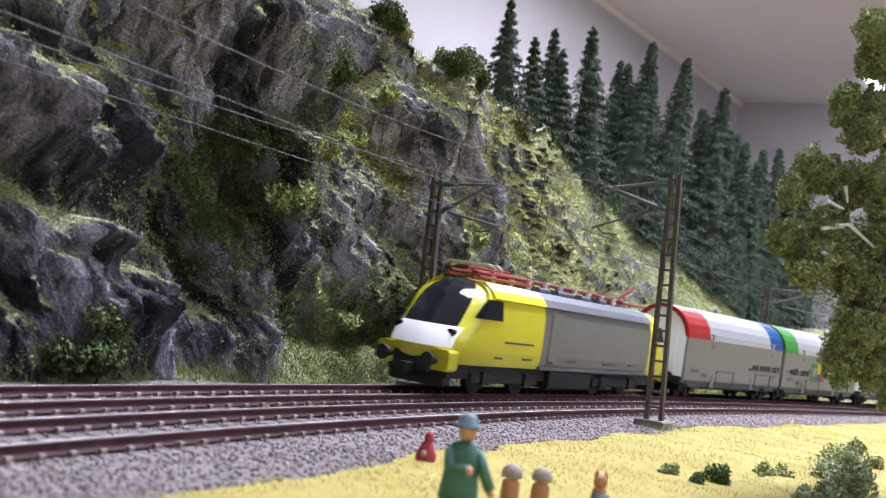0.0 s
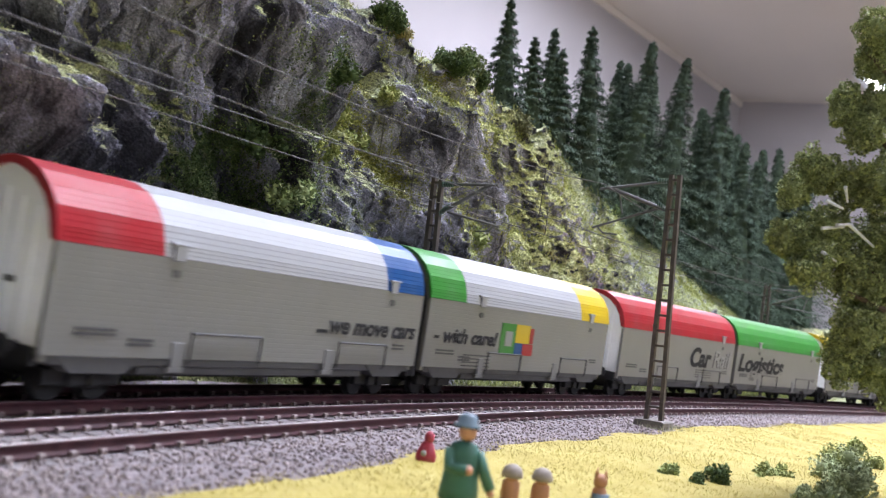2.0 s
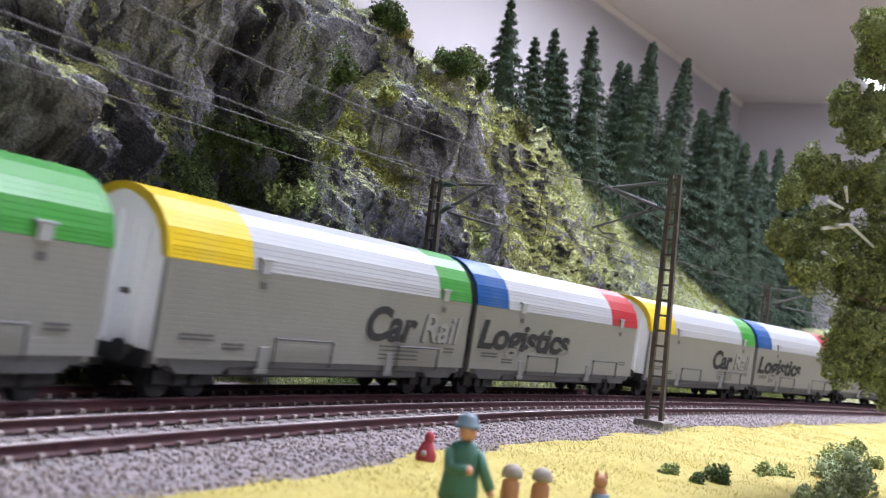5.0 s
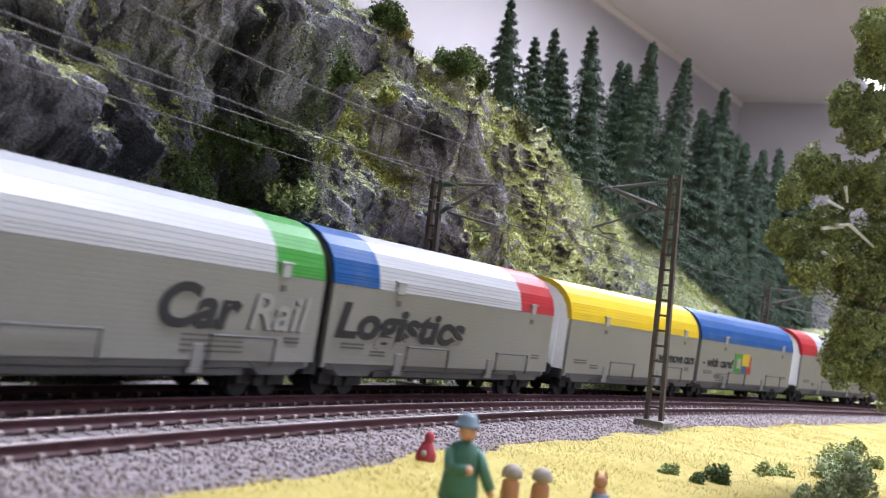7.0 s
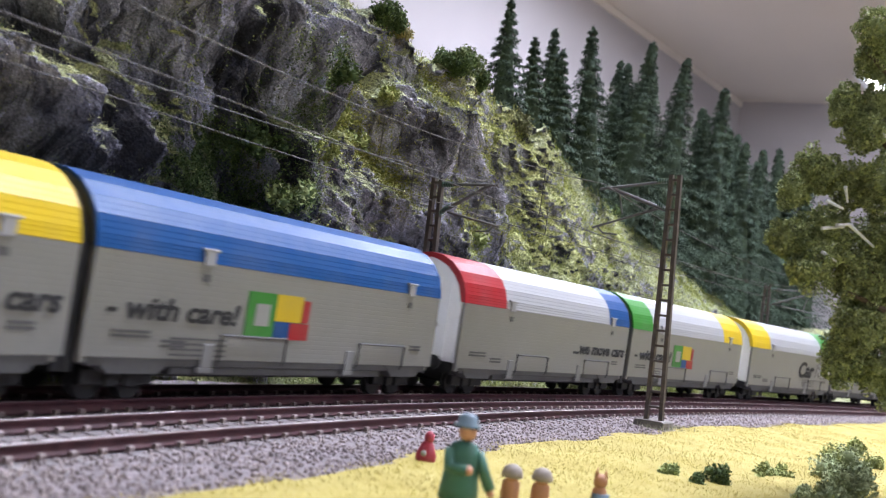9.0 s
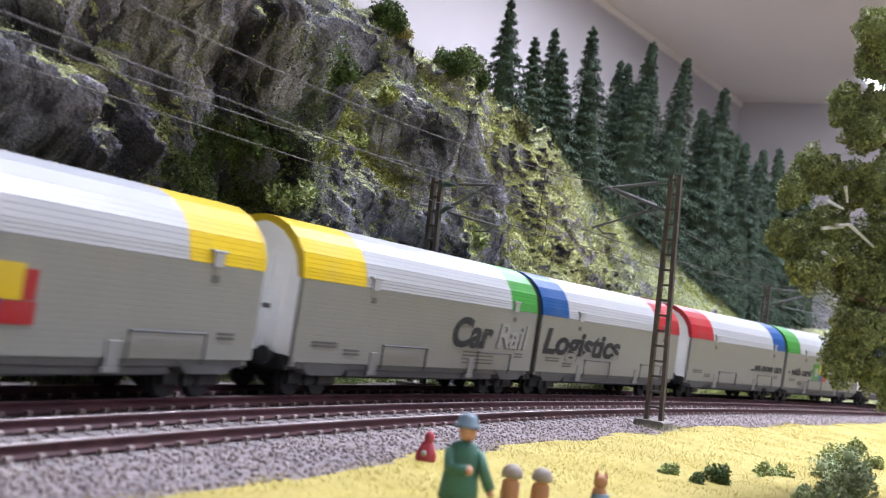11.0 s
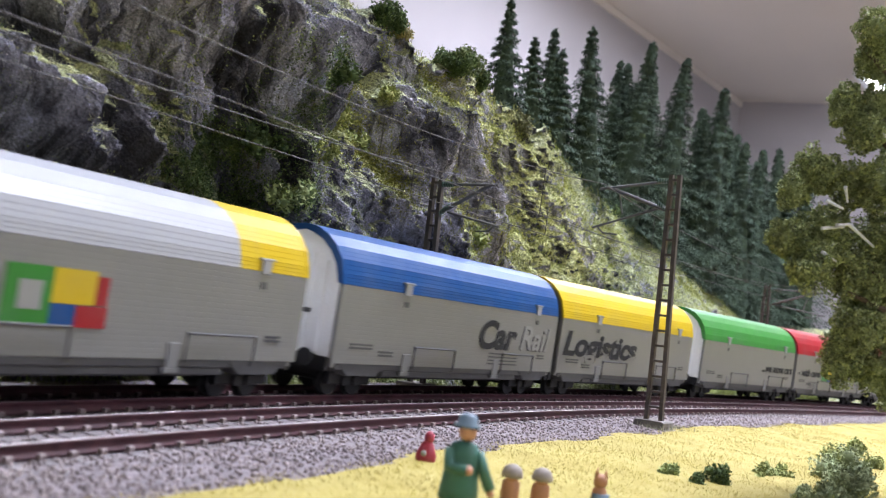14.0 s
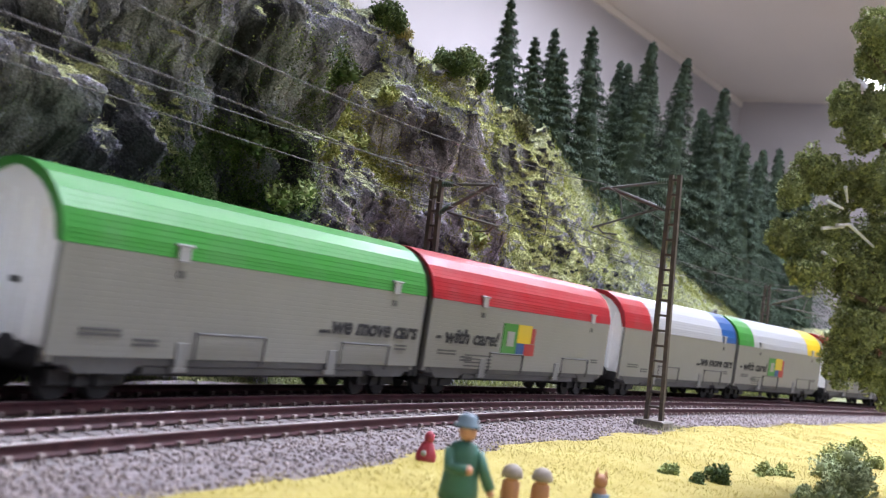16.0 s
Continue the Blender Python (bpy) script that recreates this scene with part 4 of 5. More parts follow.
    for x0, x1 in ((-28, -18), (-10, 6), (14, 24), (34, 42)):
        part("roof_box", mesh_of("roof_box", *joined([box(x0, x1, -9, 9, 42.8, 45.2, 0.6)]), LOCO_ROOF), lo, "grey roof box")
    # folded pantograph towards the front
    pc = [tube([(-76, y, 46.5), (-34, y, 47.2)], 0.55, 6) for y in (-6, 6)] + [tube([(-74, 0, 48.2), (-40, 0, 49.0)], 0.7, 6), tube([(-52, -7, 46.4), (-52, 7, 46.4)], 0.7, 6), tube([(-76, -7, 45.0), (-34, -7, 45.0)], 0.7, 6), tube([(-76, 7, 45.0), (-34, 7, 45.0)], 0.7, 6)]
    folded = part("pantograph", mesh_of("pantograph", *joined(pc), PANTO_RED), lo, "folded red pantograph")
    for x in (-73, -67):
        part("contact_strip", mesh_of("contact_strip", *tube([(x, -12, 48.4), (x, -9, 49.8), (x, 9, 49.8), (x, 12, 48.4)], 0.7, 6), STEEL), folded, "pale contact strip")
    pc = [tube([(66, y, 45.6), (96, y, 45.6)], 0.7, 6) for y in (-6, 6)] + [tube([(70, -7, 45.6), (70, 7, 45.6)], 0.7, 6), tube([(94, -7, 45.6), (94, 7, 45.6)], 0.7, 6), tube([(72, 0, 46.2), (93, 0, 54.5)], 0.85, 6)]
    panto = part("pantograph", mesh_of("pantograph", *joined(pc), PANTO_RED), lo, "raised red pantograph base and lower arm")
    pc = [tube([(93, -1.2, 54.5), (74, -3.6, 67.0)], 0.35, 6), tube([(93, 1.2, 54.5), (74, 3.6, 67.0)], 0.35, 6)] + [tube([(x, -11, 66.4), (x, -8, 67.8), (x, 8, 67.8), (x, 11, 66.4)], 0.45, 6) for x in (71, 76)]
    part("contact_head", mesh_of("contact_head", *joined(pc), STEEL), panto, "pale contact strip of the pantograph")
    return lo


LOCO = locomotive()
TRAIN.append((LOCO, -26.0 - 107.0, 55.0))

# ---------------------------------------------------------------- trees, bushes, grasses


def spines(places, ways, longs, wides, across=None):
    """Thin needles at the places, each along its own way; across: which way they lie flat."""
    side = np.cross(ways, rng.normal(0, 1, ways.shape)) if across is None else across + rng.normal(0, 0.35, ways.shape)
    side /= np.linalg.norm(side, axis=1, keepdims=True) + 1e-9
    a, tip = side * (wides / 2)[:, None], ways * longs[:, None]
    v = np.stack([places - a, places + a, places + tip + a * 0.35, places + tip - a * 0.35], 1).reshape(-1, 3)
    return v, np.arange(len(v)).reshape(-1, 4)


def girth(f):
    """A spruce's outline: full below, drawn out to a thin leader."""
    return (0.94 * (1 - f) ** 1.12 + 0.06) * np.minimum(1, 0.75 + 3 * f)


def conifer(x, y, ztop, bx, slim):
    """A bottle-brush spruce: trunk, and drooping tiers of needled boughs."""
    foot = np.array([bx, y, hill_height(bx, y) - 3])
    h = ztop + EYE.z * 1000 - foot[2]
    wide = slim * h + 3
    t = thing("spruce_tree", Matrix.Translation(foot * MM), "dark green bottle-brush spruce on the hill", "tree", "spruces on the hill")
    lean = np.array([x - bx, 0, h])
    part("trunk", mesh_of("trunk", *tube([(0, 0, -8), tuple(lean * 0.5), tuple(lean * 0.97)], 1.6, 7, 0.25), BARK), t)
    tiers = int(h / 4.6)
    f = np.repeat((np.arange(tiers) + 0.5) / tiers * 0.96 + 0.03, 17)
    f = f + rng.normal(0, 0.006, len(f))
    a = rng.uniform(0, 2 * math.pi, len(f))
    reach = wide * girth(np.clip(f, 0, 1)) * rng.uniform(0.78, 1.16, len(f))
    m = 44
    f, a, reach = np.repeat(f, m), np.repeat(a, m), np.repeat(reach, m)
    r = reach * rng.uniform(0.12, 1, len(f)) ** 0.42
    a = a + rng.normal(0, 2.6, len(f)) / (r + 2.0)
    out = np.stack([np.cos(a), np.sin(a), 0 * a], 1)
    p = f[:, None] * lean + out * r[:, None]
    p[:, 2] += -0.45 * r + rng.normal(0, 0.5, len(f))
    way = out * 0.70 + rng.normal(0, 0.40, p.shape) + np.array([0, 0, -0.55])
    way /= np.linalg.norm(way, axis=1, keepdims=True)
    v, q = spines(p, way, rng.uniform(1.0, 2.5, len(p)) * (1.1 - 0.4 * f), rng.uniform(0.5, 1.1, len(p)), np.stack([-np.sin(a), np.cos(a), 0 * a], 1))
    top = rng.normal(0, 1, (60, 3))
    top /= np.linalg.norm(top, axis=1, keepdims=True)
    v2, q2 = spines(lean * 0.985 + 0 * top, top, rng.uniform(1.2, 2.8, 60), rng.uniform(0.3, 0.6, 60))
    stations = (0.02, 0.15, 0.4, 0.7, 0.95)
    core = [tuple(lean * g_ + np.array([wide * 0.42 * girth(g_) * math.cos(b), wide * 0.42 * girth(g_) * math.sin(b), -2])) for g_ in stations for b in np.arange(9) * 2 * math.pi / 9]
    cf = np.array([(i * 9 + j, i * 9 + (j + 1) % 9, (i + 1) * 9 + (j + 1) % 9, (i + 1) * 9 + j) for i in range(4) for j in range(9)])
    v, q = np.concatenate([core, v, v2]), np.concatenate([cf, q + len(core), q2 + len(core) + len(v)])
    part("crown", mesh_of("crown", v, q, SPRUCE), t, "ragged dark green crown")
    return t


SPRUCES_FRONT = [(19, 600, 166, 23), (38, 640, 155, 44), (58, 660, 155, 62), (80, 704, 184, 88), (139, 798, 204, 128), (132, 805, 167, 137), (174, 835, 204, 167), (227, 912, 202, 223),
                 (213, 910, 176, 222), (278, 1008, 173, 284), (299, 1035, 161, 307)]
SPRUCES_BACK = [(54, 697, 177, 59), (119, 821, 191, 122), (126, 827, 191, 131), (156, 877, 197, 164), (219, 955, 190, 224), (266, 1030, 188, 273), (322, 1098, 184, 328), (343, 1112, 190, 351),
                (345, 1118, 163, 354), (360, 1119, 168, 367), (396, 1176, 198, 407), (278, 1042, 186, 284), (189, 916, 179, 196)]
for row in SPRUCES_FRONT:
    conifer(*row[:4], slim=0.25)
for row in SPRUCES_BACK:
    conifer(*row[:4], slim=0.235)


def clumps(centres, radii, n, flake, mat, name="crown"):
    """Foam foliage: flakes about uneven clumps with a dense heart."""
    centres, radii = np.asarray(centres, float), np.asarray(radii, float)
    k = rng.choice(len(centres), n, p=radii ** 2 / np.sum(radii ** 2))
    w = rng.normal(0, 1, (n, 3))
    w /= np.linalg.norm(w, axis=1, keepdims=True)
    rough = 1 + 0.45 * vnoise(w * 2.4 + k[:, None] * 3.7)
    p = centres[k] + w * (radii[k] * rough * rng.uniform(0.5, 1, n) ** 0.4)[:, None]
    v, q = scatter(*FLAKE, p, rng.uniform(0.6, 1.3, (n, 1)) * flake * np.array([[1, 0.9, 1]]))
    hearts = []
    for c, r in zip(centres, radii):
        hearts.append(np.array([c + 0.55 * r * np.array([math.cos(a) * math.cos(e), math.sin(a) * math.cos(e), math.sin(e)]) for e in (-1.2, -0.4, 0.4, 1.2) for a in np.arange(8) * math.pi / 4]))
    hf = np.array([(i * 8 + j, i * 8 + (j + 1) % 8, (i + 1) * 8 + (j + 1) % 8, (i + 1) * 8 + j) for i in range(3) for j in range(8)])
    hv = np.concatenate(hearts)
    hq = (hf[None] + (np.arange(len(hearts)) * 32)[:, None, None]).reshape(-1, 4)
    return mesh_of(name, np.concatenate([hv, v]), np.concatenate([hq, q + len(hv)]), mat)


def bush(place, radius, mat, label, n=900, squash=0.8, group="shrubs", flake=1.5):
    b = thing("bush", Matrix.Translation(Vector(place) * MM), label, "bush", group)
    m = 9
    w = rng.normal(0, 1, (m, 3)) * np.array([0.42, 0.42, 0.34 * squash]) * radius
    w[:, 2] = np.abs(w[:, 2]) + radius * 0.3
    part("foliage", clumps(w, rng.uniform(0.35, 0.6, m) * radius, n, flake, mat, "foliage"), b)
    part("stem", mesh_of("stem", *tube([(0, 0, -3), (0.4, 0.2, radius * 0.5)], max(0.5, radius * 0.06), 6, 0.5), BARK), b)
    return b


def room(x, y, z):
    return (x, y, z + EYE.z * 1000)


# the big tree at the meadow's edge, near the lens
tree = thing("broadleaf_tree", Matrix.Translation(Vector(room(146, 300, -50)) * MM), "olive green foam broadleaf tree with pale bare twigs", "tree")
part("trunk", mesh_of("trunk", *tube([(0, 0, 0), (-2, 0, 45), (-6, 2, 95), (-12, 0, 135)], 4.0, 9, 0.35), BARK), tree)
BOUGHS = [((-3, 0, 50), (-30, -4, 62)), ((-4, 0, 62), (-44, 2, 72)), ((-6, 0, 78), (-34, 4, 96)), ((-6, 0, 90), (-28, -3, 108)), ((-2, 0, 40), (-28, 3, 44)), ((-6, 0, 70), (18, 5, 90)), ((-9, 0, 110), (-32, 0, 132))]
for a, b in BOUGHS:
    part("limb", mesh_of("limb", *tube([a, tuple((Vector(a) + Vector(b)) / 2 + Vector((0, 0, 2))), b], 1.5, 6, 0.4), BARK), tree)
TWIGS = [((-38, -10, 80), (-33, -8, 81)), ((-42, -10, 86.5), (-36, -8, 85)), ((-37, -10, 91), (-35, -8, 87)), ((-42, -10, 78.5), (-35, -8, 80)), ((-41, -10, 72), (-36, -8, 70)), ((-34, -8, 81), (-24, -3, 76))]
for a, b in TWIGS:
    part("twig", mesh_of("twig", *tube([a, b], 0.55, 6, 0.6), PALE_TWIG), tree, "pale bare twig")
CROWN = [(-32, -4, 138, 6), (-28, 3, 131, 6), (-36, 1, 118, 5), (-37, -1, 113, 4), (-31, -3, 108, 6), (-25, 4, 118, 7), (-43, 2, 97, 6), (-48, 0, 89, 5), (-49, -2, 75, 6), (-42, -4, 68, 7), (-36, 3, 79, 8), (-39, 1, 95, 6),
         (-30, 2, 93, 7), (-24, -3, 94, 8), (-19, 4, 77, 9), (-24, 2, 65, 9), (-27, 0, 46, 7), (-29, -2, 40, 5), (-26, -4, 52, 7), (-19, 3, 56, 9), (-8, 3, 60, 9), (-6, 0, 47, 8), (-12, 2, 73, 9), (-10, -2, 90, 9), (-15, 1, 106, 8), (-8, 4, 36, 7), (-18, 0, 42, 7), (-30, 0, 70, 6)]
part("crown", clumps([c[:3] for c in CROWN], [c[3] for c in CROWN], 110000, 0.8, FOAM_TREE), tree, "olive foam crown with gaps")


# ---------------------------------------------------------------- growth on the rock
SG, QG = np.repeat(cs, len(cq)), np.tile(cq, len(cs))
PV, PN = HV.reshape(-1, 3), N2.reshape(-1, 3)
ZG = (PV[:, 2] - EYE.z * 1000) - RAILZ - grade(SG)
SEEN = (SG > -290) & (SG < 640) & (QG < 1.5)


def sown(weight, n, spread=1.2, lift=0.4):
    """n places on the hillside, by weight, a little off the surface."""
    w = np.where(SEEN, np.clip(weight, 0, None), 0)
    k = rng.choice(len(PV), n, p=w / w.sum())
    return PV[k] + rng.normal(0, spread, (n, 3)) + PN[k] * lift, k


def stuff(name, arrays, mat, label, category):
    return tagged(new(name, mesh_of(name, *arrays, mat)), label, category, kind="stuff")


def bell(x, mid, wide):
    return np.exp(-((x - mid) / wide) ** 2)


up = PN[:, 2]
patch = fbm(np.stack([SG / 28, ZG / 22, 0 * SG + 1], 1), 3)
fine_patch = fbm(np.stack([SG / 9, ZG / 8, 0 * SG + 4], 1), 2)
left = np.clip((30 - SG) / 60, 0, 1)
# pale dry grass on ledges of the near rock
tufts = NEAR["streaked"] * np.clip(0.1 + fine_patch, 0, 1) * 0.9 + 1.5 * NEAR["tufted"] * np.clip(0.45 + fine_patch, 0, 1) + 0.6 * NEAR["mossy_ledge"]
p, k = sown((left * np.clip(up - 0.30 + 0.5 * patch, 0, 1) + tufts) * np.clip(up - 0.1, 0.0, 1), 50000, 0.5)
stuff("dry_grass", scatter(*BLADE, p, np.stack([rng.uniform(0.8, 1.5, len(p))] * 2 + [rng.uniform(1.0, 3.2, len(p))], 1), 1.5), PALE_GRASS, "pale dry grass fibres on the rock ledges", "grass")
# green growth: the ivy-like patch, the slope above the track, the foot of the rock
ivy = bell(SG, -86, 17) * bell(ZG, 58, 22) * 1.6 + 0.6 * bell(SG, -52, 16) * bell(ZG, 102, 14)
slope = bell(SG, -16, 30) * np.clip((46 - ZG) / 14, 0, 1) * 1.6
p, k = sown((ivy + 0.15 * slope) * np.clip(0.45 + fine_patch, 0.03, 2), 42000, 0.8, 0.9)
stuff("ivy", scatter(*FLAKE, p, rng.uniform(0.4, 0.9, (len(p), 1))), FOAM_DARK, "dark green leafy growth hanging on the rock", "foliage")
hanging = np.clip(bell(SG, -75, 45) * bell(ZG, 118, 16), 0, 1) * np.clip(fine_patch + 0.05, 0, 1)
p, k = sown((0.35 * ivy + slope + 0.35 * hanging + 0.8 * NEAR["ivy_shelf"] * np.clip(fine_patch, 0, 1) + 0.40 * left * np.clip(patch + 0.1, 0, 1)) * np.clip(0.6 + fine_patch, 0.05, 2), 90000, 0.6, 0.35)
stuff("green_flock", scatter(*FLAKE, p, rng.uniform(0.35, 0.8, (len(p), 1))), FOAM_LIGHT, "green foam flock on the rock", "foliage")
foot_w = np.clip((9 - ZG) / 7, 0, 1) * np.clip(up + 0.8, 0.2, 1)
p, k = sown(foot_w, 16000, 1.5, 0.5)
stuff("foot_grass", scatter(*BLADE, p, np.stack([rng.uniform(1.2, 2.4, len(p))] * 2 + [rng.uniform(1.5, 4.5, len(p))], 1), 0.9), GRASS, "green grass along the foot of the rock", "grass")
# the sunny slope beyond
right = np.clip((SG - 20) / 50, 0, 1)
p, k = sown(right * np.clip(up + 0.05 + 0.6 * patch, 0, 1.3), 95000, 0.9, 0.3)
stuff("slope_grass", scatter(*BLADE, p, np.stack([rng.uniform(1.6, 3.0, len(p))] * 2 + [rng.uniform(1.5, 3.8, len(p))], 1), 0.9),
      leafy("bright_slope_grass", (0.25, 0.30, 0.08), (0.62, 0.64, 0.27), 0.85), "bright yellow-green grass on the open slope", "grass")
p, k = sown((0.35 * right * np.clip(patch + 0.05, 0, 1) + 0.35 * left * bell(ZG, 120, 40) * np.clip(fine_patch + 0.1, 0, 1) * np.clip((SG + 60) / 40, 0, 1)) * np.clip(0.4 + fine_patch, 0, 2) + 0.8 * NEAR["olive_rib"] + 0.35 * NEAR["near_crest"], 60000, 0.9, 0.7)
stuff("olive_flock", scatter(*FLAKE, p, rng.uniform(0.45, 1.0, (len(p), 1))), leafy("olive_moss", (0.17, 0.18, 0.05), (0.50, 0.49, 0.16), 0.85), "olive and yellow foam flock on the rock", "foliage")


def hill_bush(s, z, r, mat, label, n=900, flake=1.5):
    """A foam bush that clings to the rock at height z over the rails."""
    k = int(np.argmin(((SG - s) / 1.0) ** 2 + (ZG - z) ** 2 + 1e4 * (QG > 1.3)))
    return bush(tuple(PV[k] - PN[k] * r * 0.25 - np.array([0, 0, r * 0.35])), r, mat, label, n, 1.0, "bushes on the rock", flake)


hill_bush(-38, 83, 9, FOAM_YELLOW, "bright yellow-green foam bush on the rock", 1500, 1.3)
hill_bush(-20, 98, 7, FOAM_YELLOW, "yellowish foam bush clinging to the rock", 1100, 1.3)
hill_bush(-8, 104, 8, FOAM_OLIVE, "olive foam bush clinging to the rock")
hill_bush(8, 88, 8, FOAM_OLIVE, "olive foam bush clinging to the rock")
hill_bush(-64, 60, 8, FOAM_LIGHT, "light green foam bush on the rock")
hill_bush(-76, 76, 9, FOAM_DARK, "dark green foam bush on the rock")
hill_bush(-50, 108, 9, FOAM_DARK, "dark green foam bush on the rock")
hill_bush(34, 148, 8, leafy("ochre_foam_leaves", (0.22, 0.19, 0.07), (0.46, 0.40, 0.17), 0.85), "ochre foam bush near the crest", 1800, 1.2)
for s_, r, mat in ((24, 10, FOAM_DARK), (72, 9, FOAM_DARK), (80, 8, FOAM_MID), (108, 8, FOAM_DARK)):
    i_, j_ = int(np.argmin(np.abs(cs - s_))), int(np.argmin(np.abs(cq - 1.0)))
    bush(tuple(HV[i_, j_] - np.array([0, 0, r * 0.15])), r, mat, "dark green foam bush on the crest of the hill", 2400, 1.3, "bushes on the rock", 1.2)
hill_bush(20, 118, 6, FOAM_YELLOW, "yellowish foam bush clinging to the rock", 1100, 1.2)
hill_bush(160, 132, 13, leafy("dull_foam_leaves", (0.085, 0.090, 0.05), (0.27, 0.27, 0.15), 0.85), "dull olive foam bush on the crest", 3600, 1.3)
hill_bush(128, 122, 7, FOAM_YELLOW, "yellow-green foam bush on the slope", 1400, 1.1)
hill_bush(104, 112, 7, FOAM_YELLOW, "yellow-green foam bush on the slope", 1400, 1.1)
hill_bush(74, 60, 8, FOAM_OLIVE, "olive foam bush under the crest")
hill_bush(140, 84, 9, FOAM_OLIVE, "olive foam bush on the slope")
hill_bush(330, 112, 11, FOAM_DARK, "dark green foam bush before the spruces", 2000, 1.3)
hill_bush(-14, 18, 7, FOAM_LIGHT, "light green foam bush at the rock foot", 1500, 1.0)
hill_bush(-58, 14, 9, FOAM_DARK, "dark green foam bush at the rock foot", 1600, 1.1)
for s, d, r, mat, lab in ((-146, -27, 8, FOAM_MID, "round mid green foam bush at the rock foot"), (-148, -25, 7, FOAM_DARK, "dark foam bush at the rock foot"), (-160, -24, 6, FOAM_DARK, "dark foam bush at the rock foot")):
    bush(tuple(line(s, d, 0)), r, mat, lab, 1600, 1.3, "bushes on the rock", 1.2)
bush(tuple(line(-144, -29, 10)), 8.0, FOAM_MID, "round mid green foam bush at the rock foot", 1500, 1.2, "bushes on the rock", 1.2)

# ---------------------------------------------------------------- ballast, meadow
n = 36000
s = -285 + 900 * rng.uniform(0, 1, n) ** 1.7
d = rng.uniform(-24, 76, n)
tie = np.abs(((s + 4050) % STEP) - STEP * (((s + 4050) % STEP) > STEP / 2))
in_track = (np.abs(d) < 16) | (np.abs(d - 34.4) < 16)
on_rail = np.min(np.abs(d[:, None] - np.array([[-9.1, 9.1, 25.3, 43.5]])), 1) < 1.3
in_track &= (np.abs(d) < 10.6) | (np.abs(d - 34.4) < 10.6)
keep = ~(in_track & (tie < 1.7)) & ~on_rail & (d < meadow_edge(s) + 2)
s, d = s[keep], d[keep]
p = line(s, d, ground_z(s, d) + rng.uniform(-0.1, 0.35, len(s)))
stuff("ballast_stones", scatter(*PEBBLE, p, rng.uniform(0.55, 1.25, (len(p), 1)) * rng.uniform(0.75, 1.25, (len(p), 3))), STONE, "loose grey-violet ballast chippings", "gravel")
n = 150000
s = -250 + 900 * rng.uniform(0, 1, n) ** 1.5
d = 62 + 150 * rng.uniform(0, 1, n) ** 1.1
keep = d > meadow_edge(s) - 3 * rng.uniform(0, 1, n)
s, d = s[keep], d[keep]
p = line(s, d, ground_z(s, d) - 0.2)
tall = rng.uniform(0.35, 1.2, len(p)) * (1 + 0.5 * vnoise(np.stack([s / 12, d / 12, 0 * s], 1)))
stuff("meadow_grass", scatter(*BLADE, p, np.stack([rng.uniform(0.8, 1.5, len(p))] * 2 + [tall], 1), 1.0), STRAW, "short straw-yellow meadow fibres", "grass")
p = line(rng.uniform(-250, 500, 5000), rng.uniform(-25, -15.5, 5000), -3.4)
stuff("verge_grass", scatter(*BLADE, p, np.stack([rng.uniform(1.2, 2.4, len(p))] * 2 + [rng.uniform(1, 3.2, len(p))], 1), 0.9), leafy("verge_green", (0.16, 0.19, 0.06), (0.42, 0.44, 0.18), 0.85), "pale green verge grass beside the track", "grass")
k = rng.uniform(0, 1, 500)
p = line(62 + rng.normal(0, 8, 500), 66 + rng.normal(0, 3.5, 500), -3.2)
stuff("mast_foot_grass", scatter(*BLADE, p, np.stack([rng.uniform(1.2, 2.4, len(p))] * 2 + [rng.uniform(1, 2.6, len(p))], 1), 1.1), PALE_GRASS, "dry grass round the mast foot", "grass")

for s, d, r, mat, lab in ((-64, 110, 3.0, FOAM_LIGHT, "small green tuft on the yellow meadow"), (-62, 124, 3.6, FOAM_DARK, "small dark green bush on the yellow meadow"), (-72, 120, 2.4, FOAM_DARK, "small dark green bush on the yellow meadow"),
                          (-22, 127, 3.4, FOAM_OLIVE, "small dull olive tuft on the yellow meadow"), (-14, 131, 3.2, FOAM_OLIVE, "small dull olive tuft on the yellow meadow"), (-34, 150, 6, FOAM_PALE, "pale green foam bush under the broadleaf tree"), (-12, 150, 7, FOAM_PALE, "pale green foam bush under the broadleaf tree"),
                          (8, 146, 8, FOAM_PALE, "pale green foam bush under the broadleaf tree"), (40, 140, 7, FOAM_OLIVE, "olive bush under the broadleaf tree"), (80, 138, 6, FOAM_OLIVE, "olive bush at the meadow's edge"), (-58, 152, 5, FOAM_PALE, "pale green foam bush under the broadleaf tree")):
    bush(tuple(line(s, d, -4.8)), r * 1.05, mat, lab, 900 if r < 4 else 2200, 1.1, "bushes on the meadow", 0.9)

# ---------------------------------------------------------------- small painted figures
FIG_GREEN = paint("figure_green", (0.035, 0.14, 0.10), 0.5)
FIG_SKIN = paint("figure_skin", (0.55, 0.28, 0.18), 0.5)
FIG_HAT = paint("figure_slate", (0.10, 0.15, 0.19), 0.5)
FIG_BROWN = paint("figure_brown", (0.16, 0.11, 0.08), 0.5)
FIG_RED = paint("figure_red", (0.36, 0.03, 0.06), 0.4)
FIG_TAN = paint("figure_tan", (0.42, 0.20, 0.10), 0.5)
FIG_GREY = paint("figure_grey", (0.27, 0.23, 0.20), 0.6)


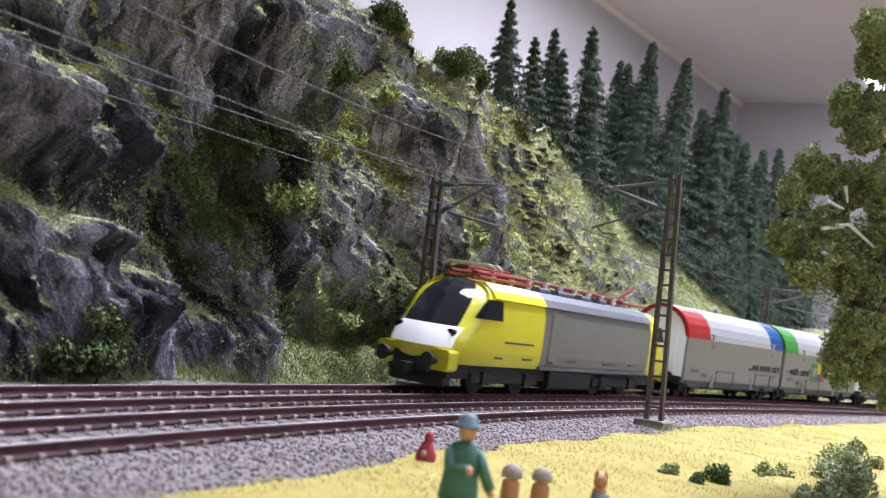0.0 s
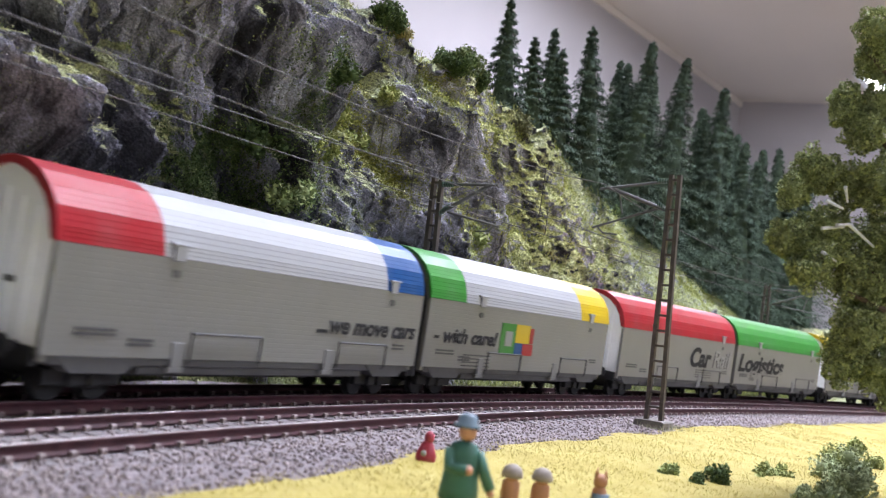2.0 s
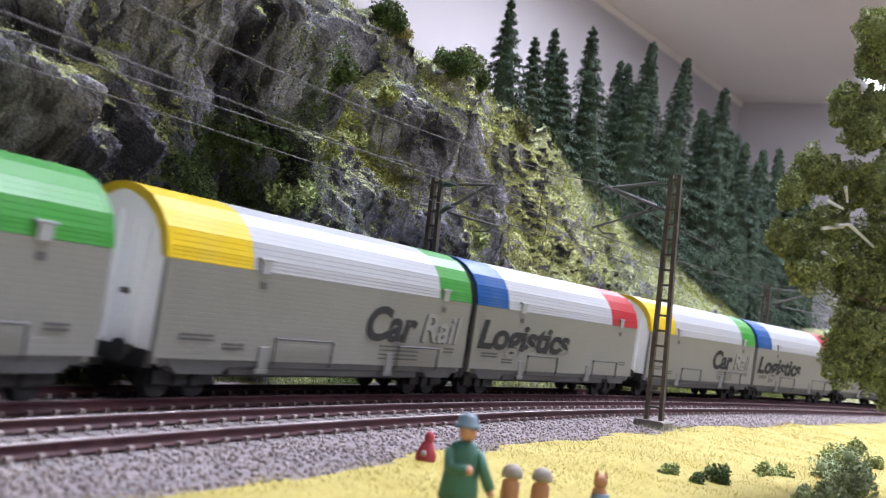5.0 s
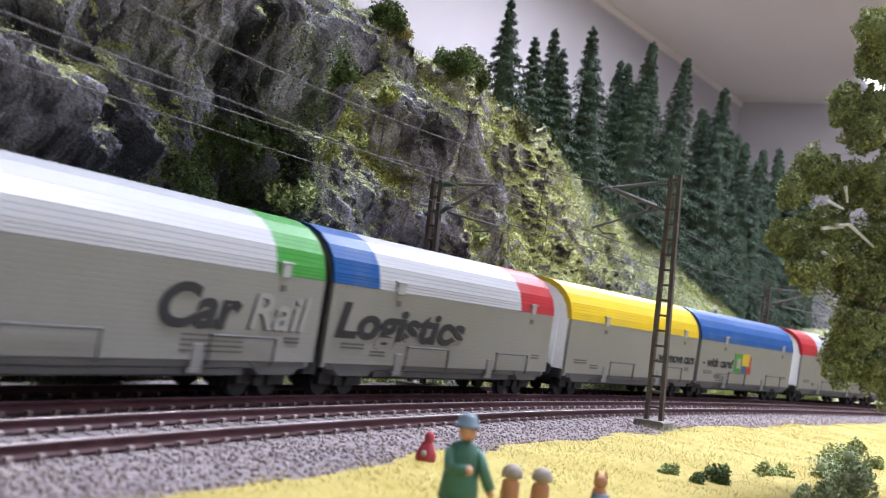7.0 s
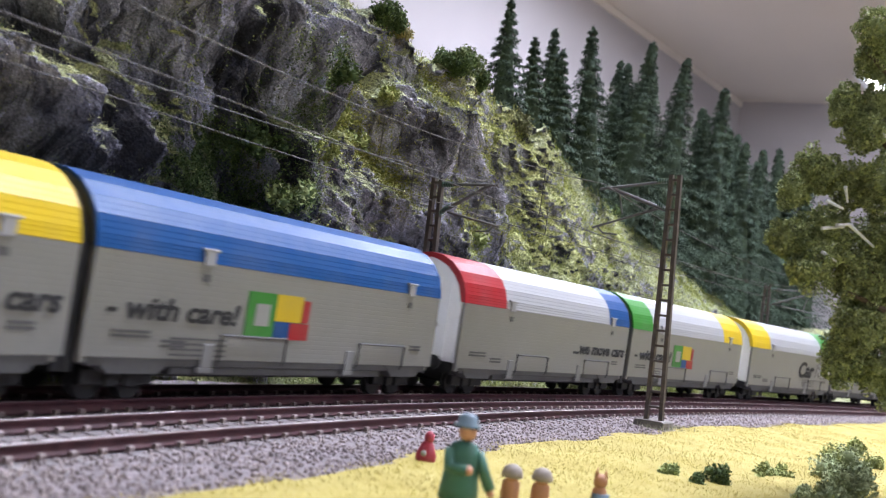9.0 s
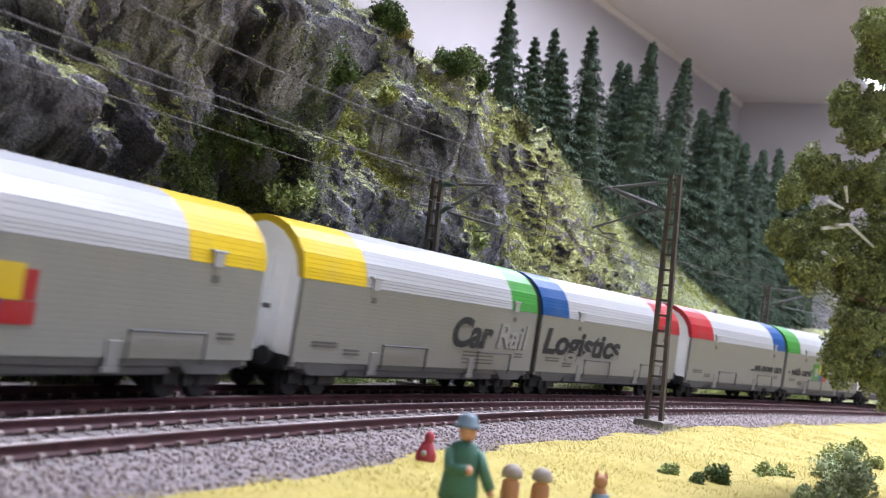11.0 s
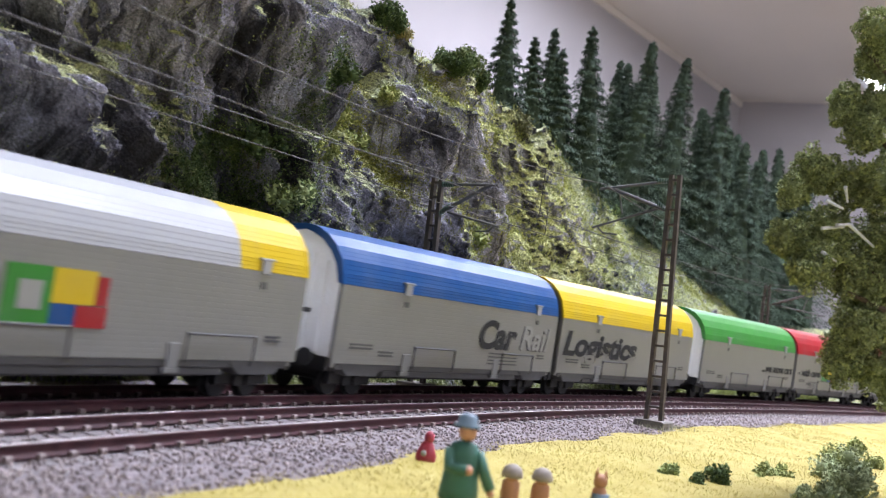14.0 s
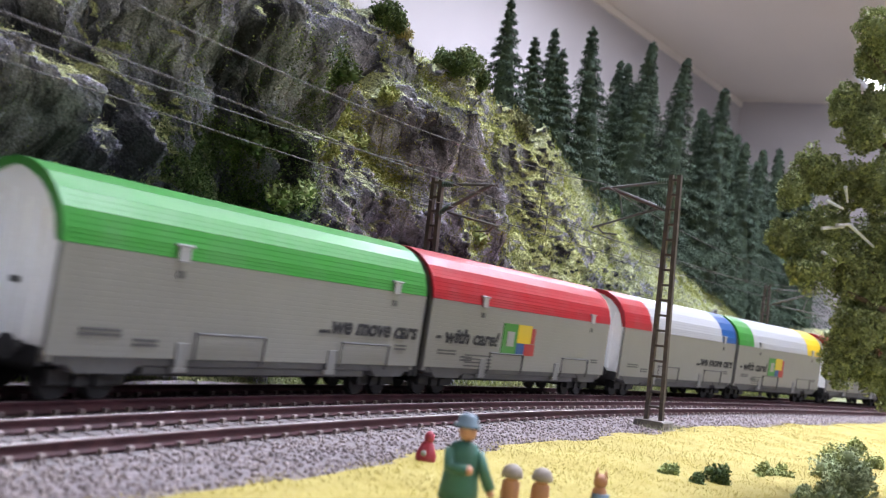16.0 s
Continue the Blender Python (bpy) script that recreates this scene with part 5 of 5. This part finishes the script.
def lathe(profile, sides=14, at_=(0, 0, 0), squash=1.0):
    """A turned shape from (radius, height) pairs."""
    v = [(at_[0] + r * math.cos(2 * math.pi * j / sides), at_[1] + squash * r * math.sin(2 * math.pi * j / sides), at_[2] + z) for r, z in profile for j in range(sides)]
    f = [(i * sides + j, i * sides + (j + 1) % sides, (i + 1) * sides + (j + 1) % sides, (i + 1) * sides + j) for i in range(len(profile) - 1) for j in range(sides)]
    return v, f + [tuple(range(sides))[::-1], tuple((len(profile) - 1) * sides + j for j in range(sides))]


def figurine(name, place, groups, label, category, turn=0.0):
    vs, fs, idx, mats = [], [], [], []
    for mat, pieces in groups:
        v, f = joined(pieces)
        fs += [tuple(i + len(vs) for i in q) for q in f]
        vs += v
        idx += [len(mats)] * len(f)
        mats.append(mat)
    ob = new(name, mesh_of(name, vs, fs, mats, idx, True))
    ob.matrix_basis = Matrix.Translation(Vector(place) * MM) @ pose(0, 0, 0, 0, 0, turn)
    return tagged(ob, label, category, "figurines on the meadow")


BALL = [(0.05, -1.0), (0.55, -0.84), (0.9, -0.45), (1.0, 0.0), (0.9, 0.45), (0.55, 0.84), (0.05, 1.0)]


def ball(x, y, z, r, tall=1.0):
    return lathe([(a * r, b * r * tall) for a, b in BALL], 12, (x, y, z))


gz = -5.2
figurine("model_figure", line(-204, 110, gz), [
    (FIG_BROWN, [lathe([(1.6, 0), (1.5, 5), (1.7, 9)], 10, (-1.2, 0, 0)), lathe([(1.6, 0), (1.5, 5), (1.7, 9)], 10, (1.3, 0, 0))]),
    (FIG_GREEN, [lathe([(3.4, 7.4), (3.3, 9), (2.9, 12), (3.0, 14.6), (2.2, 16.4), (0.9, 17.0)], 14, (0, 0, 0), 0.75), tube([(2.4, -0.4, 15.4), (3.4, -1.2, 12.6), (4.8, -1.4, 9.6)], 0.95, 8), tube([(-2.4, -0.4, 15.4), (-2.6, -2.0, 12.8), (0.2, -3.0, 12.6)], 0.95, 8)]),
    (FIG_SKIN, [ball(0.2, -0.2, 18.6, 1.55, 1.15), ball(0.5, -3.0, 12.7, 0.8), ball(5.0, -1.4, 9.0, 0.7)]),
    (FIG_HAT, [lathe([(2.3, 19.2), (2.2, 19.6), (1.75, 19.8), (1.6, 20.9), (0.9, 21.4), (0.1, 21.5)], 14)])], "small painted toy figure in a green coat and slate hat", "figurine", 10)
for s, d in ((-163, 104), (-159, 109)):
    figurine("model_figure", line(s, d, gz), [
        (FIG_TAN, [lathe([(1.7, 0), (1.9, 3), (1.8, 5.4), (1.0, 6.2)], 12), ball(0, -0.3, 6.2, 1.3)]),
        (FIG_GREY, [lathe([(2.1, 6.4), (2.2, 7.0), (1.7, 8.3), (0.8, 8.9), (0.05, 9.0)], 14)])], "small crouching toy figure with a grey-brown cap", "figurine")
figurine("model_figure", line(-145, 117, gz), [
    (FIG_TAN, [lathe([(1.6, 0), (1.7, 3), (1.5, 5), (0.8, 6)], 12), ball(0, 0, 6.8, 1.5, 1.1), lathe([(0.6, 7.6), (0.05, 9.6)], 8, (-0.9, 0, 0)), lathe([(0.6, 7.6), (0.05, 9.4)], 8, (0.9, 0, 0))]),
    (FIG_HAT, [lathe([(1.9, 2.0), (1.8, 4.4)], 10, (0.3, -0.6, 0))])], "small orange-brown toy figure in the grass", "figurine")
figurine("model_figure", line(-146, 76, -4.2), [
    (FIG_RED, [lathe([(1.2, 0), (2.2, 1.2), (2.4, 3.0), (1.6, 5.0), (1.0, 6.2)], 14, (0, 0, 0), 0.8), ball(0.3, 0, 7.0, 1.15, 1.3)]),
    (LETTER_WHITE, [ball(-0.6, -1.7, 3.6, 0.7)])], "small dark red toy figure beside the ballast", "figurine")


# ---------------------------------------------------------------- what moves
def travelled(t):
    """Where the front of the first wagon stands at t seconds."""
    wander = np.interp(t, [0, 1.5, 4, 6.5, 8.5, 11.5, 12.5, 13, 13.5, 14.5, 16], [0, 1, -1.2, -1.2, 0.5, 0.5, 5, 6, 4, 0, -2])
    return 220.56 - 214.98 * t - 0.3207 * t * t + 4.4667 * t - 8.48 + float(wander)


def motions():
    for ob, behind, wheel_base in TRAIN:
        walk(ob, [(k * 0.25, carriage_pose(travelled(k * 0.25) + behind, wheel_base)) for k in range(65)])


motions()
